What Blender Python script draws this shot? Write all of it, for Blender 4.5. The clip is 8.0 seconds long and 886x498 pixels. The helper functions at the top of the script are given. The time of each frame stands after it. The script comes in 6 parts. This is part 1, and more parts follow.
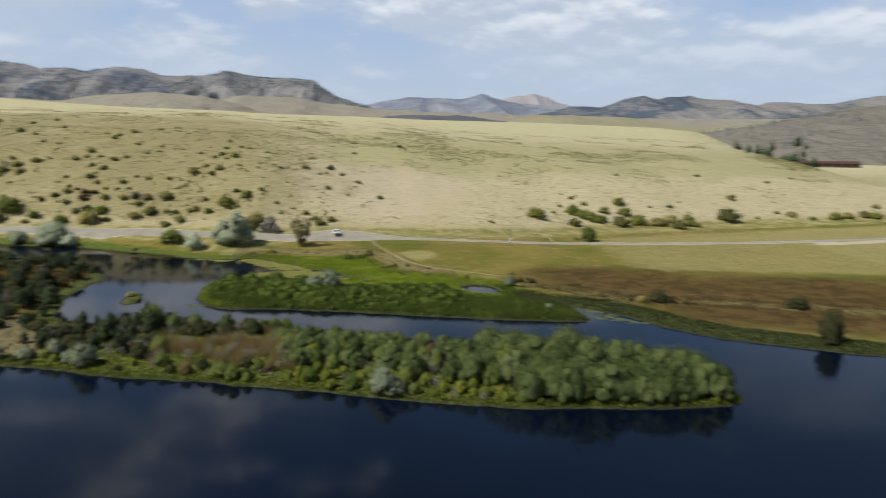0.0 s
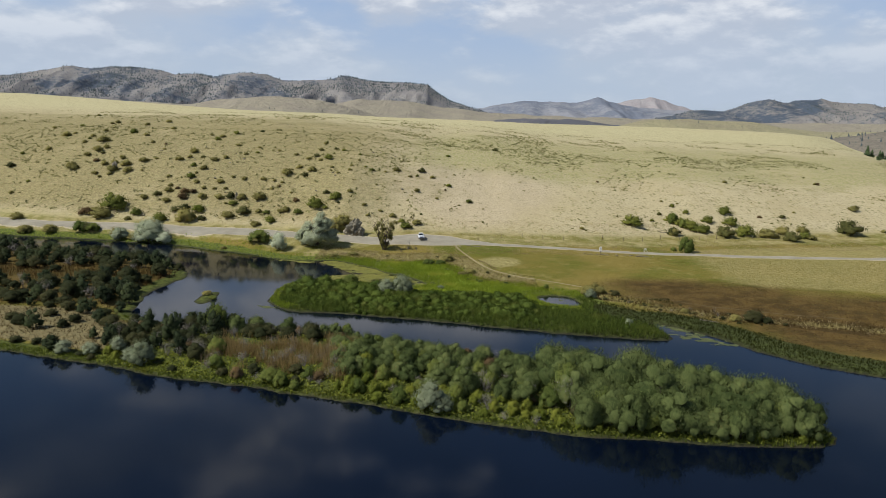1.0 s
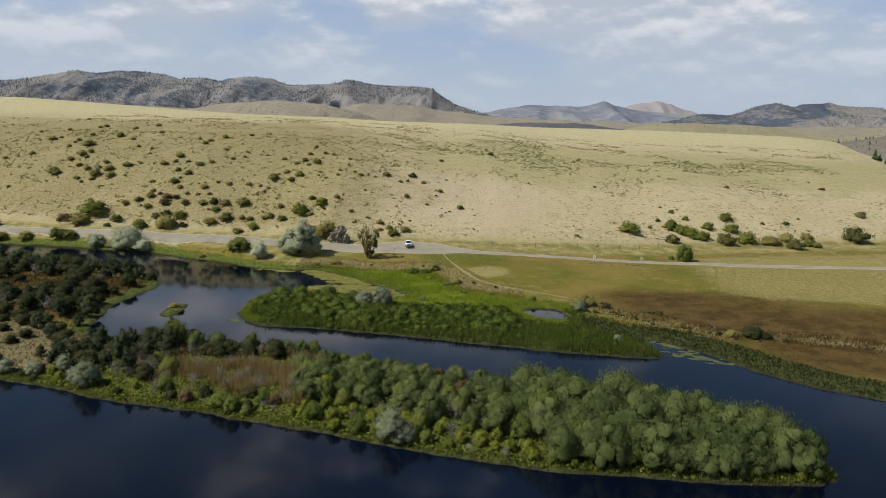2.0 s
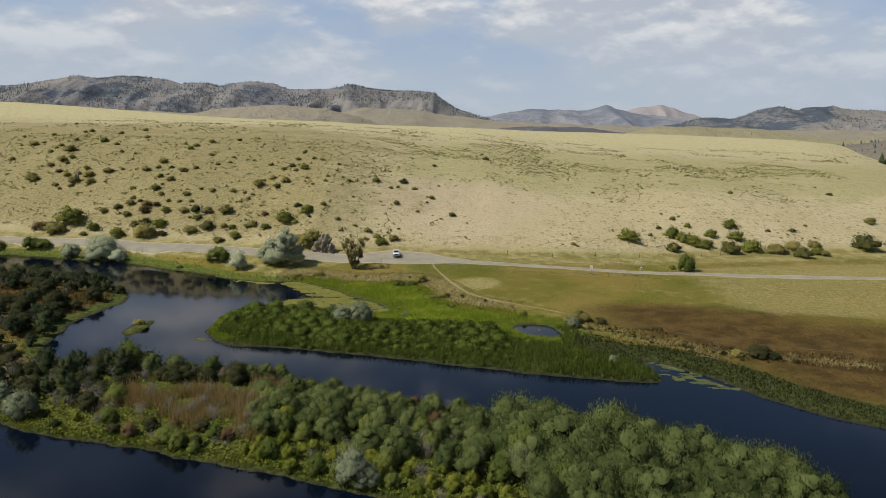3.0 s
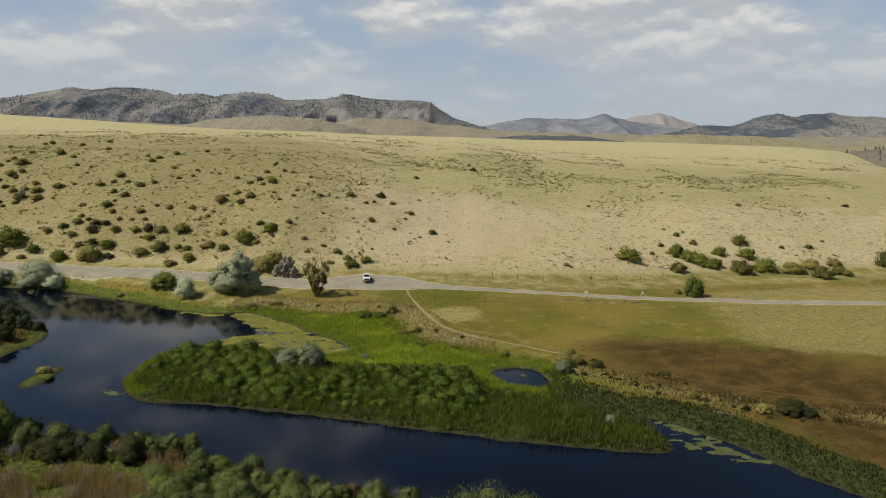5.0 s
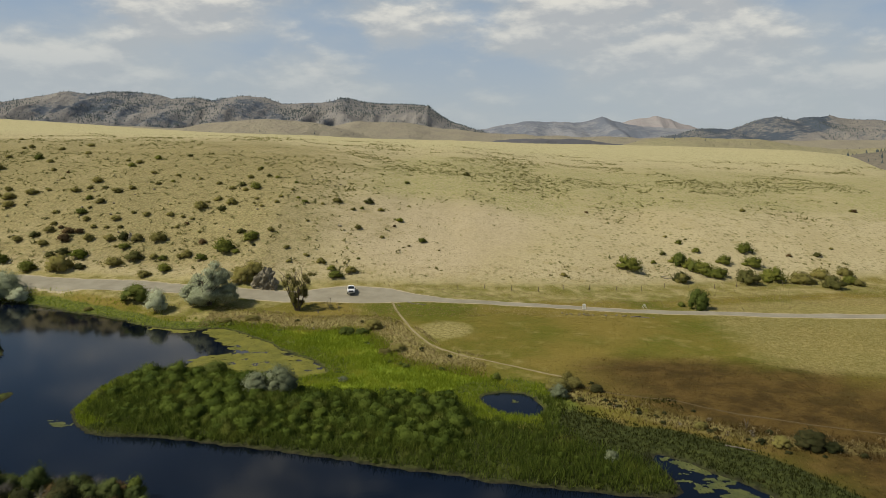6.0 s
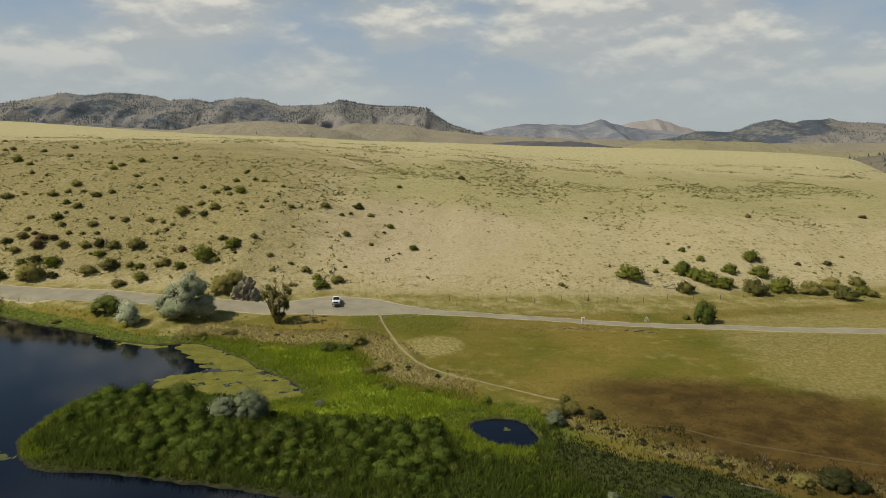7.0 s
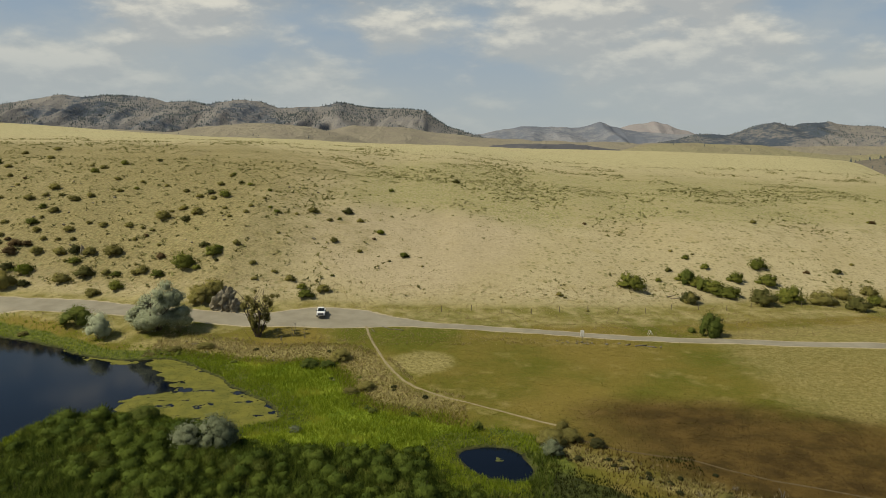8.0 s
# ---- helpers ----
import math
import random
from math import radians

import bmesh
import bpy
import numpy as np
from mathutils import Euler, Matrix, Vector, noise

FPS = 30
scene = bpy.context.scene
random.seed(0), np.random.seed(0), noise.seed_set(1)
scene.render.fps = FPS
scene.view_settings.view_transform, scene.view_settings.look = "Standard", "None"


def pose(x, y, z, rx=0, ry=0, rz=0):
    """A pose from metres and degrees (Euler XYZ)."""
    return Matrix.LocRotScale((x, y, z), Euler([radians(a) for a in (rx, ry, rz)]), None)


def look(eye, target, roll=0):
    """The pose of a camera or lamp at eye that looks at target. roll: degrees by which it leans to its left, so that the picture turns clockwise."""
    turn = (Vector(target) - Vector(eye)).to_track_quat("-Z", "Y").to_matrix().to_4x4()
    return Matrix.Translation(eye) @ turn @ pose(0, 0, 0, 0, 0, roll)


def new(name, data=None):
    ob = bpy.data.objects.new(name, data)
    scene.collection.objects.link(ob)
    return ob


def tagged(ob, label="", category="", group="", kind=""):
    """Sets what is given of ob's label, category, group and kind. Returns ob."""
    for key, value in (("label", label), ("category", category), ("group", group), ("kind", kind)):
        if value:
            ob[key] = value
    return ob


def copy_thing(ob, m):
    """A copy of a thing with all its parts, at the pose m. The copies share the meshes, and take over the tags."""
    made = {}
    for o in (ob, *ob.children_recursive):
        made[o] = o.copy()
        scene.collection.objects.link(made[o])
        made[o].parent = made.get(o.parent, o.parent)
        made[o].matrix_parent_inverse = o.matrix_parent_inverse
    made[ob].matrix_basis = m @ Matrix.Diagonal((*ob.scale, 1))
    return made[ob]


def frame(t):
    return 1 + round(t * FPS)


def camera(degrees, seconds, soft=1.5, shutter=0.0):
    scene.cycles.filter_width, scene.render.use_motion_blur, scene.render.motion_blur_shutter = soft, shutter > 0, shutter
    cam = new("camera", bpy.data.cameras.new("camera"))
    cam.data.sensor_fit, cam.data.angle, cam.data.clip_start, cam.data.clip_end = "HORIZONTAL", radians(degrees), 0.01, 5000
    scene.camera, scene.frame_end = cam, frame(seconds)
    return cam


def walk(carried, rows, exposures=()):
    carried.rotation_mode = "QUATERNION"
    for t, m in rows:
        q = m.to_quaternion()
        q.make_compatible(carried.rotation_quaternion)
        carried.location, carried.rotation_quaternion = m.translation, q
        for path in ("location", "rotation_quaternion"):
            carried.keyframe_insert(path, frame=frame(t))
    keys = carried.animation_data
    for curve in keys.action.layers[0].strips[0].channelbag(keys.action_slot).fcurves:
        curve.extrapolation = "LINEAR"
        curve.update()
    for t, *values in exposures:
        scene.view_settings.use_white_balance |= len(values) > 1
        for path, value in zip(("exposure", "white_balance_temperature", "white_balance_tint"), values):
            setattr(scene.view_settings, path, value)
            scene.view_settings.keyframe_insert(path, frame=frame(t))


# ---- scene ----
cam = camera(60.4, 8.0, soft=0.8, shutter=0.5)
PATH = [
    (0, (-16.083, -25.559, 42.604), (-15.776, -23.611, 42.273), 0.8),
    (0.1, (-15.035, -24.977, 42.564), (-14.8039, -23.0184, 42.233), 0.82),
    (0.2, (-13.987, -24.395, 42.524), (-13.8128, -22.4307, 42.193), 0.84),
    (0.3, (-12.939, -23.814, 42.484), (-12.8074, -21.8456, 42.153), 0.86),
    (0.4, (-11.891, -23.232, 42.444), (-11.7912, -21.2619, 42.113), 0.88),
    (0.5, (-10.843, -22.65, 42.404), (-10.767, -20.679, 42.073), 0.9),
    (1, (-6.795, -18.766, 42.242), (-6.777, -16.792, 41.916), 1.0),
    (1.5, (-3.515, -14.059, 42.119), (-3.509, -12.085, 41.798), 1.0),
    (3, (3.422, 3.221, 41.946), (3.415, 5.198, 41.641), 0.8),
    (3.5, (5.004, 9.597, 42.066), (4.995, 11.575, 41.765), 0.7),
    (4, (6.655, 16.874, 42.017), (6.647, 18.852, 41.725), 0.6),
    (4.5, (8.195, 23.48, 41.765), (8.188, 25.46, 41.479), 0.5),
    (5, (9.592, 29.877, 41.758), (9.587, 31.857, 41.478), 0.4),
    (6.5, (13.115, 47.754, 41.827), (13.114, 49.736, 41.559), 0.3),
    (7, (14.083, 53.214, 41.884), (14.084, 55.196, 41.619), 0.4),
    (7.5, (14.998, 58.396, 41.98), (15.001, 60.379, 41.718), 0.4),
    (8, (15.761, 63.499, 41.948), (15.766, 65.482, 41.689), 0.5),
]
walk(cam, [(t, look(eye, target, roll)) for t, eye, target, roll in PATH],
     [(0, 0.22, 6000, 10), (1.5, 0.12, 6150, 10.5), (4.0, 0.02, 6560, 9.5), (6.5, -0.12, 7000, 5.5), (8.0, -0.18, 7200, 4)])

# ---- world, sun and sky ----
SUN_TO = Vector((-0.61, -0.20, 0.77)).normalized()
sun_data = bpy.data.lights.new("sun", "SUN")
sun_data.energy, sun_data.angle, sun_data.color = 4.25, radians(0.55), (1.0, 0.95, 0.86)
sun = new("sun", sun_data)
sun.matrix_world = look(SUN_TO * 300, (0, 0, 0))


class Nodes:
    """A short hand for node trees."""

    def __init__(self, tree):
        self.tree = tree
        tree.nodes.clear()

    def add(self, kind, **settings):
        links = {}
        n = self.tree.nodes.new(kind)
        for key, value in settings.items():
            if key.startswith("in_"):
                links[key[3:]] = value
            else:
                setattr(n, key, value)
        for key, value in links.items():
            socket = n.inputs[int(key)] if key.isdigit() else n.inputs[key.replace("_", " ")]
            self.put(socket, value)
        return n

    def put(self, socket, value):
        if isinstance(value, bpy.types.NodeSocket):
            self.tree.links.new(value, socket)
        elif isinstance(value, bpy.types.Node):
            self.tree.links.new(value.outputs[0], socket)
        elif isinstance(value, tuple) and len(value) == 3 and socket.type == "RGBA":
            socket.default_value = (*value, 1.0)
        else:
            socket.default_value = value

    def math(self, op, a, b=0.0, clamp=False):
        return self.add("ShaderNodeMath", operation=op, use_clamp=clamp, in_0=a, in_1=b).outputs[0]

    def mix(self, fac, a, b, blend="MIX"):
        n = self.add("ShaderNodeMix", data_type="RGBA", blend_type=blend)
        self.put(n.inputs[0], fac)
        self.put(n.inputs[6], a)
        self.put(n.inputs[7], b)
        return n.outputs[2]

    def noise(self, where, scale, detail=4.0, rough=0.55, distort=0.0):
        return self.add("ShaderNodeTexNoise", in_Vector=where, in_Scale=scale, in_Detail=detail, in_Roughness=rough, in_Distortion=distort).outputs["Fac"]

    def ramp(self, value, low, high, out_low=0.0, out_high=1.0):
        n = self.add("ShaderNodeMapRange", in_0=value, in_1=low, in_2=high, in_3=out_low, in_4=out_high)
        n.interpolation_type = "SMOOTHSTEP"
        return n.outputs[0]


world = bpy.data.worlds.new("sky")
scene.world = world
world.use_nodes = True
w = Nodes(world.node_tree)
sky = w.add("ShaderNodeTexSky", sky_type="NISHITA", sun_disc=False, sun_elevation=math.asin(SUN_TO.z),
            sun_rotation=math.atan2(SUN_TO.x, SUN_TO.y) % (2 * math.pi), air_density=1.0, dust_density=0.6, ozone_density=3.0)
ways = w.add("ShaderNodeTexCoord").outputs["Generated"]
split = w.add("ShaderNodeSeparateXYZ", in_0=ways)


def cloud_noise(rise, scale, detail, rough):
    """Cloud growth at each way in the sky; rise looks a little higher up."""
    at = w.add("ShaderNodeCombineXYZ", in_0=w.math("MULTIPLY", split.outputs[0], -4.8), in_1=w.math("MULTIPLY", split.outputs[1], 4.8), in_2=w.math("MULTIPLY", w.math("ADD", split.outputs[2], rise), 12.0))
    return w.noise(at, scale, detail, rough)


thick = cloud_noise(0.0, 1.15, 9.0, 0.55)
above = cloud_noise(0.011, 1.15, 9.0, 0.55)
veil = cloud_noise(0.0, 0.55, 6.0, 0.55)
high = w.math("ADD", w.ramp(split.outputs[2], 0.26, 0.37, 0.0, 0.16), w.math("MULTIPLY", w.ramp(split.outputs[0], 0.02, 0.25), w.ramp(split.outputs[2], 0.18, 0.24, 0.0, 0.09)))
high = w.math("SUBTRACT", high, w.math("MULTIPLY", w.math("MULTIPLY", w.ramp(split.outputs[2], 0.31, 0.37, 0.0, 0.11), w.ramp(split.outputs[2], 0.50, 0.42)), w.math("MULTIPLY", w.ramp(split.outputs[0], 0.16, 0.0), w.ramp(split.outputs[0], -0.36, -0.20))))
puff = w.ramp(w.math("SUBTRACT", w.math("ADD", w.math("MULTIPLY", thick, 0.8), w.math("MULTIPLY", veil, 0.2)), high), 0.385, 0.53)
lit = w.ramp(w.math("SUBTRACT", thick, above), -0.05, 0.11)
cloud = w.mix(lit, (0.55, 0.58, 0.64), (0.93, 0.915, 0.89))
thin = w.mix(w.ramp(veil, 0.36, 0.56), (0.35, 0.475, 0.68), (0.52, 0.585, 0.68))
cloud = w.mix(puff, thin, cloud)
cover = w.math("MAXIMUM", w.math("MULTIPLY", puff, 0.97), w.ramp(w.math("SUBTRACT", veil, high), 0.36, 0.60, 0.05, 0.85))
haze = w.ramp(split.outputs[2], 0.03, 0.19, 0.88, 0.08)
cloud = w.mix(haze, cloud, (0.51, 0.58, 0.67))
cover = w.math("MAXIMUM", cover, w.ramp(split.outputs[2], 0.15, 0.26, 0.92, 0.0))
clear = w.add("ShaderNodeBackground", in_Color=sky.outputs[0], in_Strength=0.075)
clouds = w.add("ShaderNodeBackground", in_Color=cloud, in_Strength=0.85)
both = w.add("ShaderNodeMixShader", in_0=cover, in_1=clear.outputs[0], in_2=clouds.outputs[0])
w.add("ShaderNodeOutputWorld", in_0=both.outputs[0])


# ---- the lie of the land ----
def lattice(ix, iy, seed):
    h = (ix * 374761393 + iy * 668265263 + seed * 974634533) & 0xFFFFFFFF
    h = ((h ^ (h >> 13)) * 1274126177) & 0xFFFFFFFF
    return ((h ^ (h >> 16)) & 0xFFFFFF) / float(0xFFFFFF)


def value_noise(x, y, seed=0):
    ix, iy = np.floor(x).astype(np.int64), np.floor(y).astype(np.int64)
    fx, fy = x - ix, y - iy
    fx, fy = fx * fx * (3 - 2 * fx), fy * fy * (3 - 2 * fy)
    a, b = lattice(ix, iy, seed), lattice(ix + 1, iy, seed)
    c, d = lattice(ix, iy + 1, seed), lattice(ix + 1, iy + 1, seed)
    return (a * (1 - fx) + b * fx) * (1 - fy) + (c * (1 - fx) + d * fx) * fy


def fbm(x, y, octaves=4, seed=0, gain=0.5):
    """Noise from -1 to 1."""
    out, amp, total = 0.0, 1.0, 0.0
    for k in range(octaves):
        out = out + amp * (2 * value_noise(x * 2 ** k + 17.3 * k, y * 2 ** k - 9.1 * k, seed + k) - 1)
        total += amp
        amp *= gain
    return out / total


def step(v, low, high):
    u = np.clip((v - low) / (high - low), 0, 1)
    return u * u * (3 - 2 * u)


def smooth_line(points, closed=False, per=5):
    """A Catmull-Rom line through control points."""
    p = np.array(points, float)
    n = len(p)
    out = []
    for i in range(n if closed else n - 1):
        if closed:
            a, b, c, d = p[i - 1], p[i], p[(i + 1) % n], p[(i + 2) % n]
        else:
            a, b, c, d = p[max(i - 1, 0)], p[i], p[i + 1], p[min(i + 2, n - 1)]
        for u in np.arange(per) / per:
            out.append(0.5 * (2 * b + (c - a) * u + (2 * a - 5 * b + 4 * c - d) * u * u + (3 * b - a - 3 * c + d) * u ** 3))
    if not closed:
        out.append(p[-1])
    return np.array(out)


def line_distance(x, y, line):
    """Distance to a line, and how far along it (in points) the nearest place is."""
    best, where = np.full(x.shape, 1e18), np.zeros(x.shape)
    for i in range(len(line) - 1):
        (ax, ay), (bx, by) = line[i][:2], line[i + 1][:2]
        dx, dy = bx - ax, by - ay
        u = np.clip(((x - ax) * dx + (y - ay) * dy) / (dx * dx + dy * dy + 1e-9), 0, 1)
        d = (x - ax - u * dx) ** 2 + (y - ay - u * dy) ** 2
        near = d < best
        best, where = np.where(near, d, best), np.where(near, i + u, where)
    return np.sqrt(best), where


def inside_distance(x, y, ring):
    """Signed distance to a closed ring, positive inside."""
    loop = np.vstack([ring, ring[:1]])
    d, _ = line_distance(x, y, loop)
    odd = np.zeros(x.shape, bool)
    for i in range(len(ring)):
        (ax, ay), (bx, by) = loop[i], loop[i + 1]
        if ay == by:
            continue
        odd ^= ((ay > y) != (by > y)) & (x < (bx - ax) * (y - ay) / (by - ay) + ax)
    return np.where(odd, d, -d)


MAIN_SHORE = [(-900, 420), (-300, 292), (-160, 252), (-137, 248), (-115, 242), (-94, 236), (-81, 228), (-64, 219), (-54, 212), (-44, 210.5),
              (-37, 211), (-27, 202), (-20, 193), (-13, 185), (-9, 178), (-14, 174), (-24, 177), (-35, 179), (-42, 178), (-46, 171), (-46, 160),
              (-44, 153), (-39, 148), (-28, 146), (-18, 144), (-4, 140), (9, 136), (22, 131.5), (34, 129.5), (40, 129), (41, 134), (40.5, 142),
              (45, 138), (51, 131), (54, 124), (58, 119), (63, 113), (77, 104), (88, 98), (120, 84), (200, 56), (900, -60)]
ISLAND_SHORE = [(-900, 330), (-300, 205), (-140, 138), (-100, 121), (-80, 114), (-72, 111), (-62, 107.5), (-53, 103), (-43, 100), (-32, 97), (-22, 93), (-10, 89),
                (-2, 85.5), (6, 83), (13, 81), (21, 79.5), (28, 78.5), (37, 77.5), (45, 78), (49, 81), (48, 87), (43, 92), (36, 97), (28, 101),
                (18, 106), (10, 110.5), (0, 116), (-10, 119), (-18, 123), (-27, 129), (-38, 132), (-50, 132.5), (-62, 134), (-72, 141), (-75, 152),
                (-77, 163), (-76, 174), (-75, 186), (-81, 196), (-92, 206), (-109, 216), (-125, 221), (-142, 225), (-180, 238), (-300, 272), (-900, 400)]
POND = [(19, 166), (23, 167.5), (26.5, 166), (28.5, 160), (27, 155.5), (23.5, 156), (20, 159), (18.5, 163)]
ISLET = [(-63, 156), (-63.2, 162), (-62, 165), (-60.5, 165.5), (-59.5, 160), (-60, 155), (-61.5, 153.5)]
ROAD = [(-900, 430, 3), (-300, 306, 3), (-167, 264, 3.0), (-143, 258.5, 3.0), (-121, 254.5, 3.4), (-99, 249, 4.4), (-85, 245.5, 5.2), (-70, 243, 4.4), (-55, 238.5, 3.6), (-40, 235, 3.1),
        (-26, 234, 3.8), (-14, 236, 6.8), (-4, 235.5, 7.0), (5, 233.5, 4.0), (14, 232, 2.1), (37, 228, 1.7), (54, 224.8, 1.7), (77, 221.9, 1.75), (108, 219.9, 1.8), (160, 221.3, 1.9), (230, 232, 2.0), (900, 420, 3)]
TRAIL = [(-1.2, 231), (-0.3, 227.4), (1.1, 220.4), (4.2, 208.7), (6.3, 202.3), (9, 195.6), (12, 190.5), (16.3, 187), (22.3, 182.6), (28.3, 178.2), (33.5, 174.4)]
SIDE_TRAIL = [(33.1, 170.5), (39.6, 165.5), (44.6, 163.1), (49.7, 161), (54.1, 157.7), (61, 153.6), (68.7, 149.8), (84, 144)]

main_line = smooth_line(MAIN_SHORE)
main_ring = np.vstack([main_line, [(2500, -60), (2500, 6000), (-6000, 6000), (-6000, 900)]])
island_ring = smooth_line(ISLAND_SHORE, per=4)
pond_ring = smooth_line(POND, True)
islet_ring = smooth_line(ISLET, True)
thicket_ring = smooth_line([(-45, 171), (-45, 159), (-42, 152), (-30, 147.5), (-4, 141.5), (20, 134), (38, 131), (37, 136), (31, 141), (26, 150), (18, 153), (15, 161), (4, 163), (-6, 165), (-14, 168.5), (-22, 173), (-33, 178), (-41, 177)], True)
lush_ring = smooth_line([(-39, 214), (-33, 212), (-24, 208.5), (-16, 206), (-9, 206.5), (-3, 199), (0, 190), (3, 182), (9, 179), (14, 177), (21, 171.5), (26, 170), (29.5, 166), (29, 158), (26, 152), (18, 151), (15, 158), (4, 160), (-6, 162), (-13, 169), (-9, 178), (-13, 185), (-27, 202), (-37, 210)], True)
# Outline of the russet grass and the cloud shade painted with it.
russet_shade_ring = smooth_line([(36, 176), (46, 186), (58, 183), (68, 176), (80, 172), (94, 164), (150, 145), (260, 100), (260, 30), (150, 74), (92, 104), (66, 122), (56, 136), (46, 150), (38, 160)], True)
belt_line = smooth_line([(32, 166), (38.5, 160.5), (45, 154.5), (51, 150), (57, 146), (66, 143), (80, 138), (110, 124), (150, 106), (260, 64)])
road_line = smooth_line(ROAD, per=6)
trail_line = smooth_line(TRAIL, per=6)


def shore(x, y):
    """Distances inland (positive) from the water: all land, the near island alone."""
    rag = 0.9 * fbm(x / 6.0, y / 6.0, 3, 5)
    main = inside_distance(x, y, main_ring) + rag
    main = np.minimum(main, -inside_distance(x, y, pond_ring) - 0.4 * rag)
    isle = inside_distance(x, y, island_ring) + rag
    islet = inside_distance(x, y, islet_ring) + 0.5 * rag
    south = -170 - y + 12 * fbm(x / 60.0, y / 60.0, 3, 8)
    return np.maximum(np.maximum(main, south), np.maximum(isle, islet)), isle, main


TOE_X = [-900, -300, -160, -120, -90, -40, -20, 10, 45, 70, 105, 160, 300, 900]
TOE_Y = [450, 318, 272, 262, 257, 244, 248, 249, 251, 255, 263, 274, 300, 440]


def height(x, y):
    x, y = np.asarray(x, float), np.asarray(y, float)
    near = (x > -420) & (x < 420) & (y > -60) & (y < 420)
    d, isle, main = np.where(y > 100, 300.0, -30.0), np.full(x.shape, -30.0), np.where(y > 100, 300.0, -30.0)
    d = np.where(y < -170, 5.0, d)
    if near.any():
        a, b, c = shore(x[near], y[near])
        d[near], isle[near], main[near] = a, b, c
    road_z = np.interp(x, [-60, -20, 20, 60], [3.3, 3.2, 2.4, 1.8])
    reach = np.interp(x, [-70, -30, 40], [9, 30, 62])
    low = 0.35 * step(d, -0.3, 1.0) + 0.35 * step(d, 1, 5) + step(main, 0.25 * reach, reach) * (road_z - 0.7)
    low = np.where(isle > -0.5, 0.35 * step(isle, -0.3, 1.0) + 0.9 * step(isle, 1, 9), low)
    low = low + 0.22 * fbm(x / 7.0, y / 7.0, 3, 3) * step(d, 1, 8)
    toe = np.interp(x, TOE_X, TOE_Y) + 3.0 * fbm(x / 40.0, y / 90.0, 2, 21)
    s = y - toe
    s = np.where(s > 40, s, 5.0 * np.log1p(np.exp(np.clip(s / 5.0, -30, 30))))
    tall = np.interp(x, [-400, -90, -40, 20, 80, 130, 300], [44, 42, 38, 38, 29, 27, 22])
    length = np.interp(x, [-400, -40, 0, 30, 80, 300], [62, 66, 88, 82, 62, 70])
    rise = tall * (1 - np.exp(-s / length))
    upper = 46.0 - 0.031 * x - tall + np.interp(x, [-520, -430, -320, -210, -90, 30, 140, 260, 370, 470], [6, 4.4, 0, -2.5, -3.7, -0.6, 0, 1.9, 2.5, -4])
    rise = rise + step(s, 30, 640) * np.clip(upper, -5, 40)
    # gullies and hummocks of the slope
    slope = step(s, 4, 40) * (1 - step(s, 130, 260))
    rise = rise + slope * (1.6 * fbm(x / 38.0, y / 95.0, 3, 31) - 0.7 * step(-x, 20, 80) * (1 - np.abs(fbm(x / 30.0 + 0.3 * fbm(x / 50, y / 50, 2, 2), y / 140.0, 2, 44))) ** 6)
    rise = rise + step(s, 8, 60) * 0.5 * fbm(x / 9.0, y / 9.0, 3, 37) + step(s, 150, 400) * 2.0 * fbm(x / 120.0, y / 160.0, 3, 51)
    z = np.where(d > -0.6, low + rise, -1.6 * step(-d, 0.2, 4.0))
    rim = np.interp(x, [-900, 380, 620, 620, 760, 1200], [900, 880, 700, 480, 400, 360]) + 25 * fbm(x / 90.0, y * 0, 2, 61)
    z = z - step(y, rim, rim + np.interp(x, [300, 600], [420, 170])) * np.maximum(z - 4, 0)
    edge = np.interp(y, [310, 400, 490, 650, 850], [262, 262, 268, 325, 430]) + 8 * fbm(x * 0, y / 60.0, 3, 66)
    z = z - step(y, 300, 350) * step(x, edge, edge + 75) * np.maximum(z - 6, 0)
    z = np.where(y < -160, 2.5 * step(-170 - y, 0, 12) - 1.5 * step(y, -185, -165) + 0.02 * np.clip(-y - 200, 0, 600), z)
    return z


def height_at(x, y):
    return float(height(np.array([x]), np.array([y]))[0])


# ---- materials ----
def material(name):
    m = bpy.data.materials.new(name)
    m.use_nodes = True
    return m, Nodes(m.node_tree)


def finish(n, color, rough=0.8, bump=None, strength=0.3, distance=0.1, spec=0.3, metal=0.0, translucent=0.0):
    b = n.add("ShaderNodeBsdfPrincipled", in_Base_Color=color, in_Roughness=rough, in_Metallic=metal)
    b.inputs["Specular IOR Level"].default_value = spec
    if bump is not None:
        n.put(b.inputs["Normal"], n.add("ShaderNodeBump", in_Height=bump, in_Strength=strength, in_Distance=distance))
    out = b.outputs[0]
    if translucent:
        t = n.add("ShaderNodeBsdfTranslucent", in_Color=color)
        out = n.add("ShaderNodeMixShader", in_0=translucent, in_1=out, in_2=t.outputs[0]).outputs[0]
    n.add("ShaderNodeOutputMaterial", in_0=out)


def simple(name, dark, light, scale=2.0, rough=0.8, strength=0.3, distance=0.05, spec=0.3, metal=0.0):
    """Two tones of one stuff, broken up at two scales."""
    m, n = material(name)
    where = n.add("ShaderNodeTexCoord").outputs["Object"]
    a, b = n.noise(where, scale, 5.0, 0.6), n.noise(where, scale * 7, 3.0)
    color = n.mix(n.ramp(n.math("ADD", n.math("MULTIPLY", a, 0.65), n.math("MULTIPLY", b, 0.35)), 0.3, 0.7), dark, light)
    finish(n, color, rough, b, strength, distance, spec, metal)
    return m


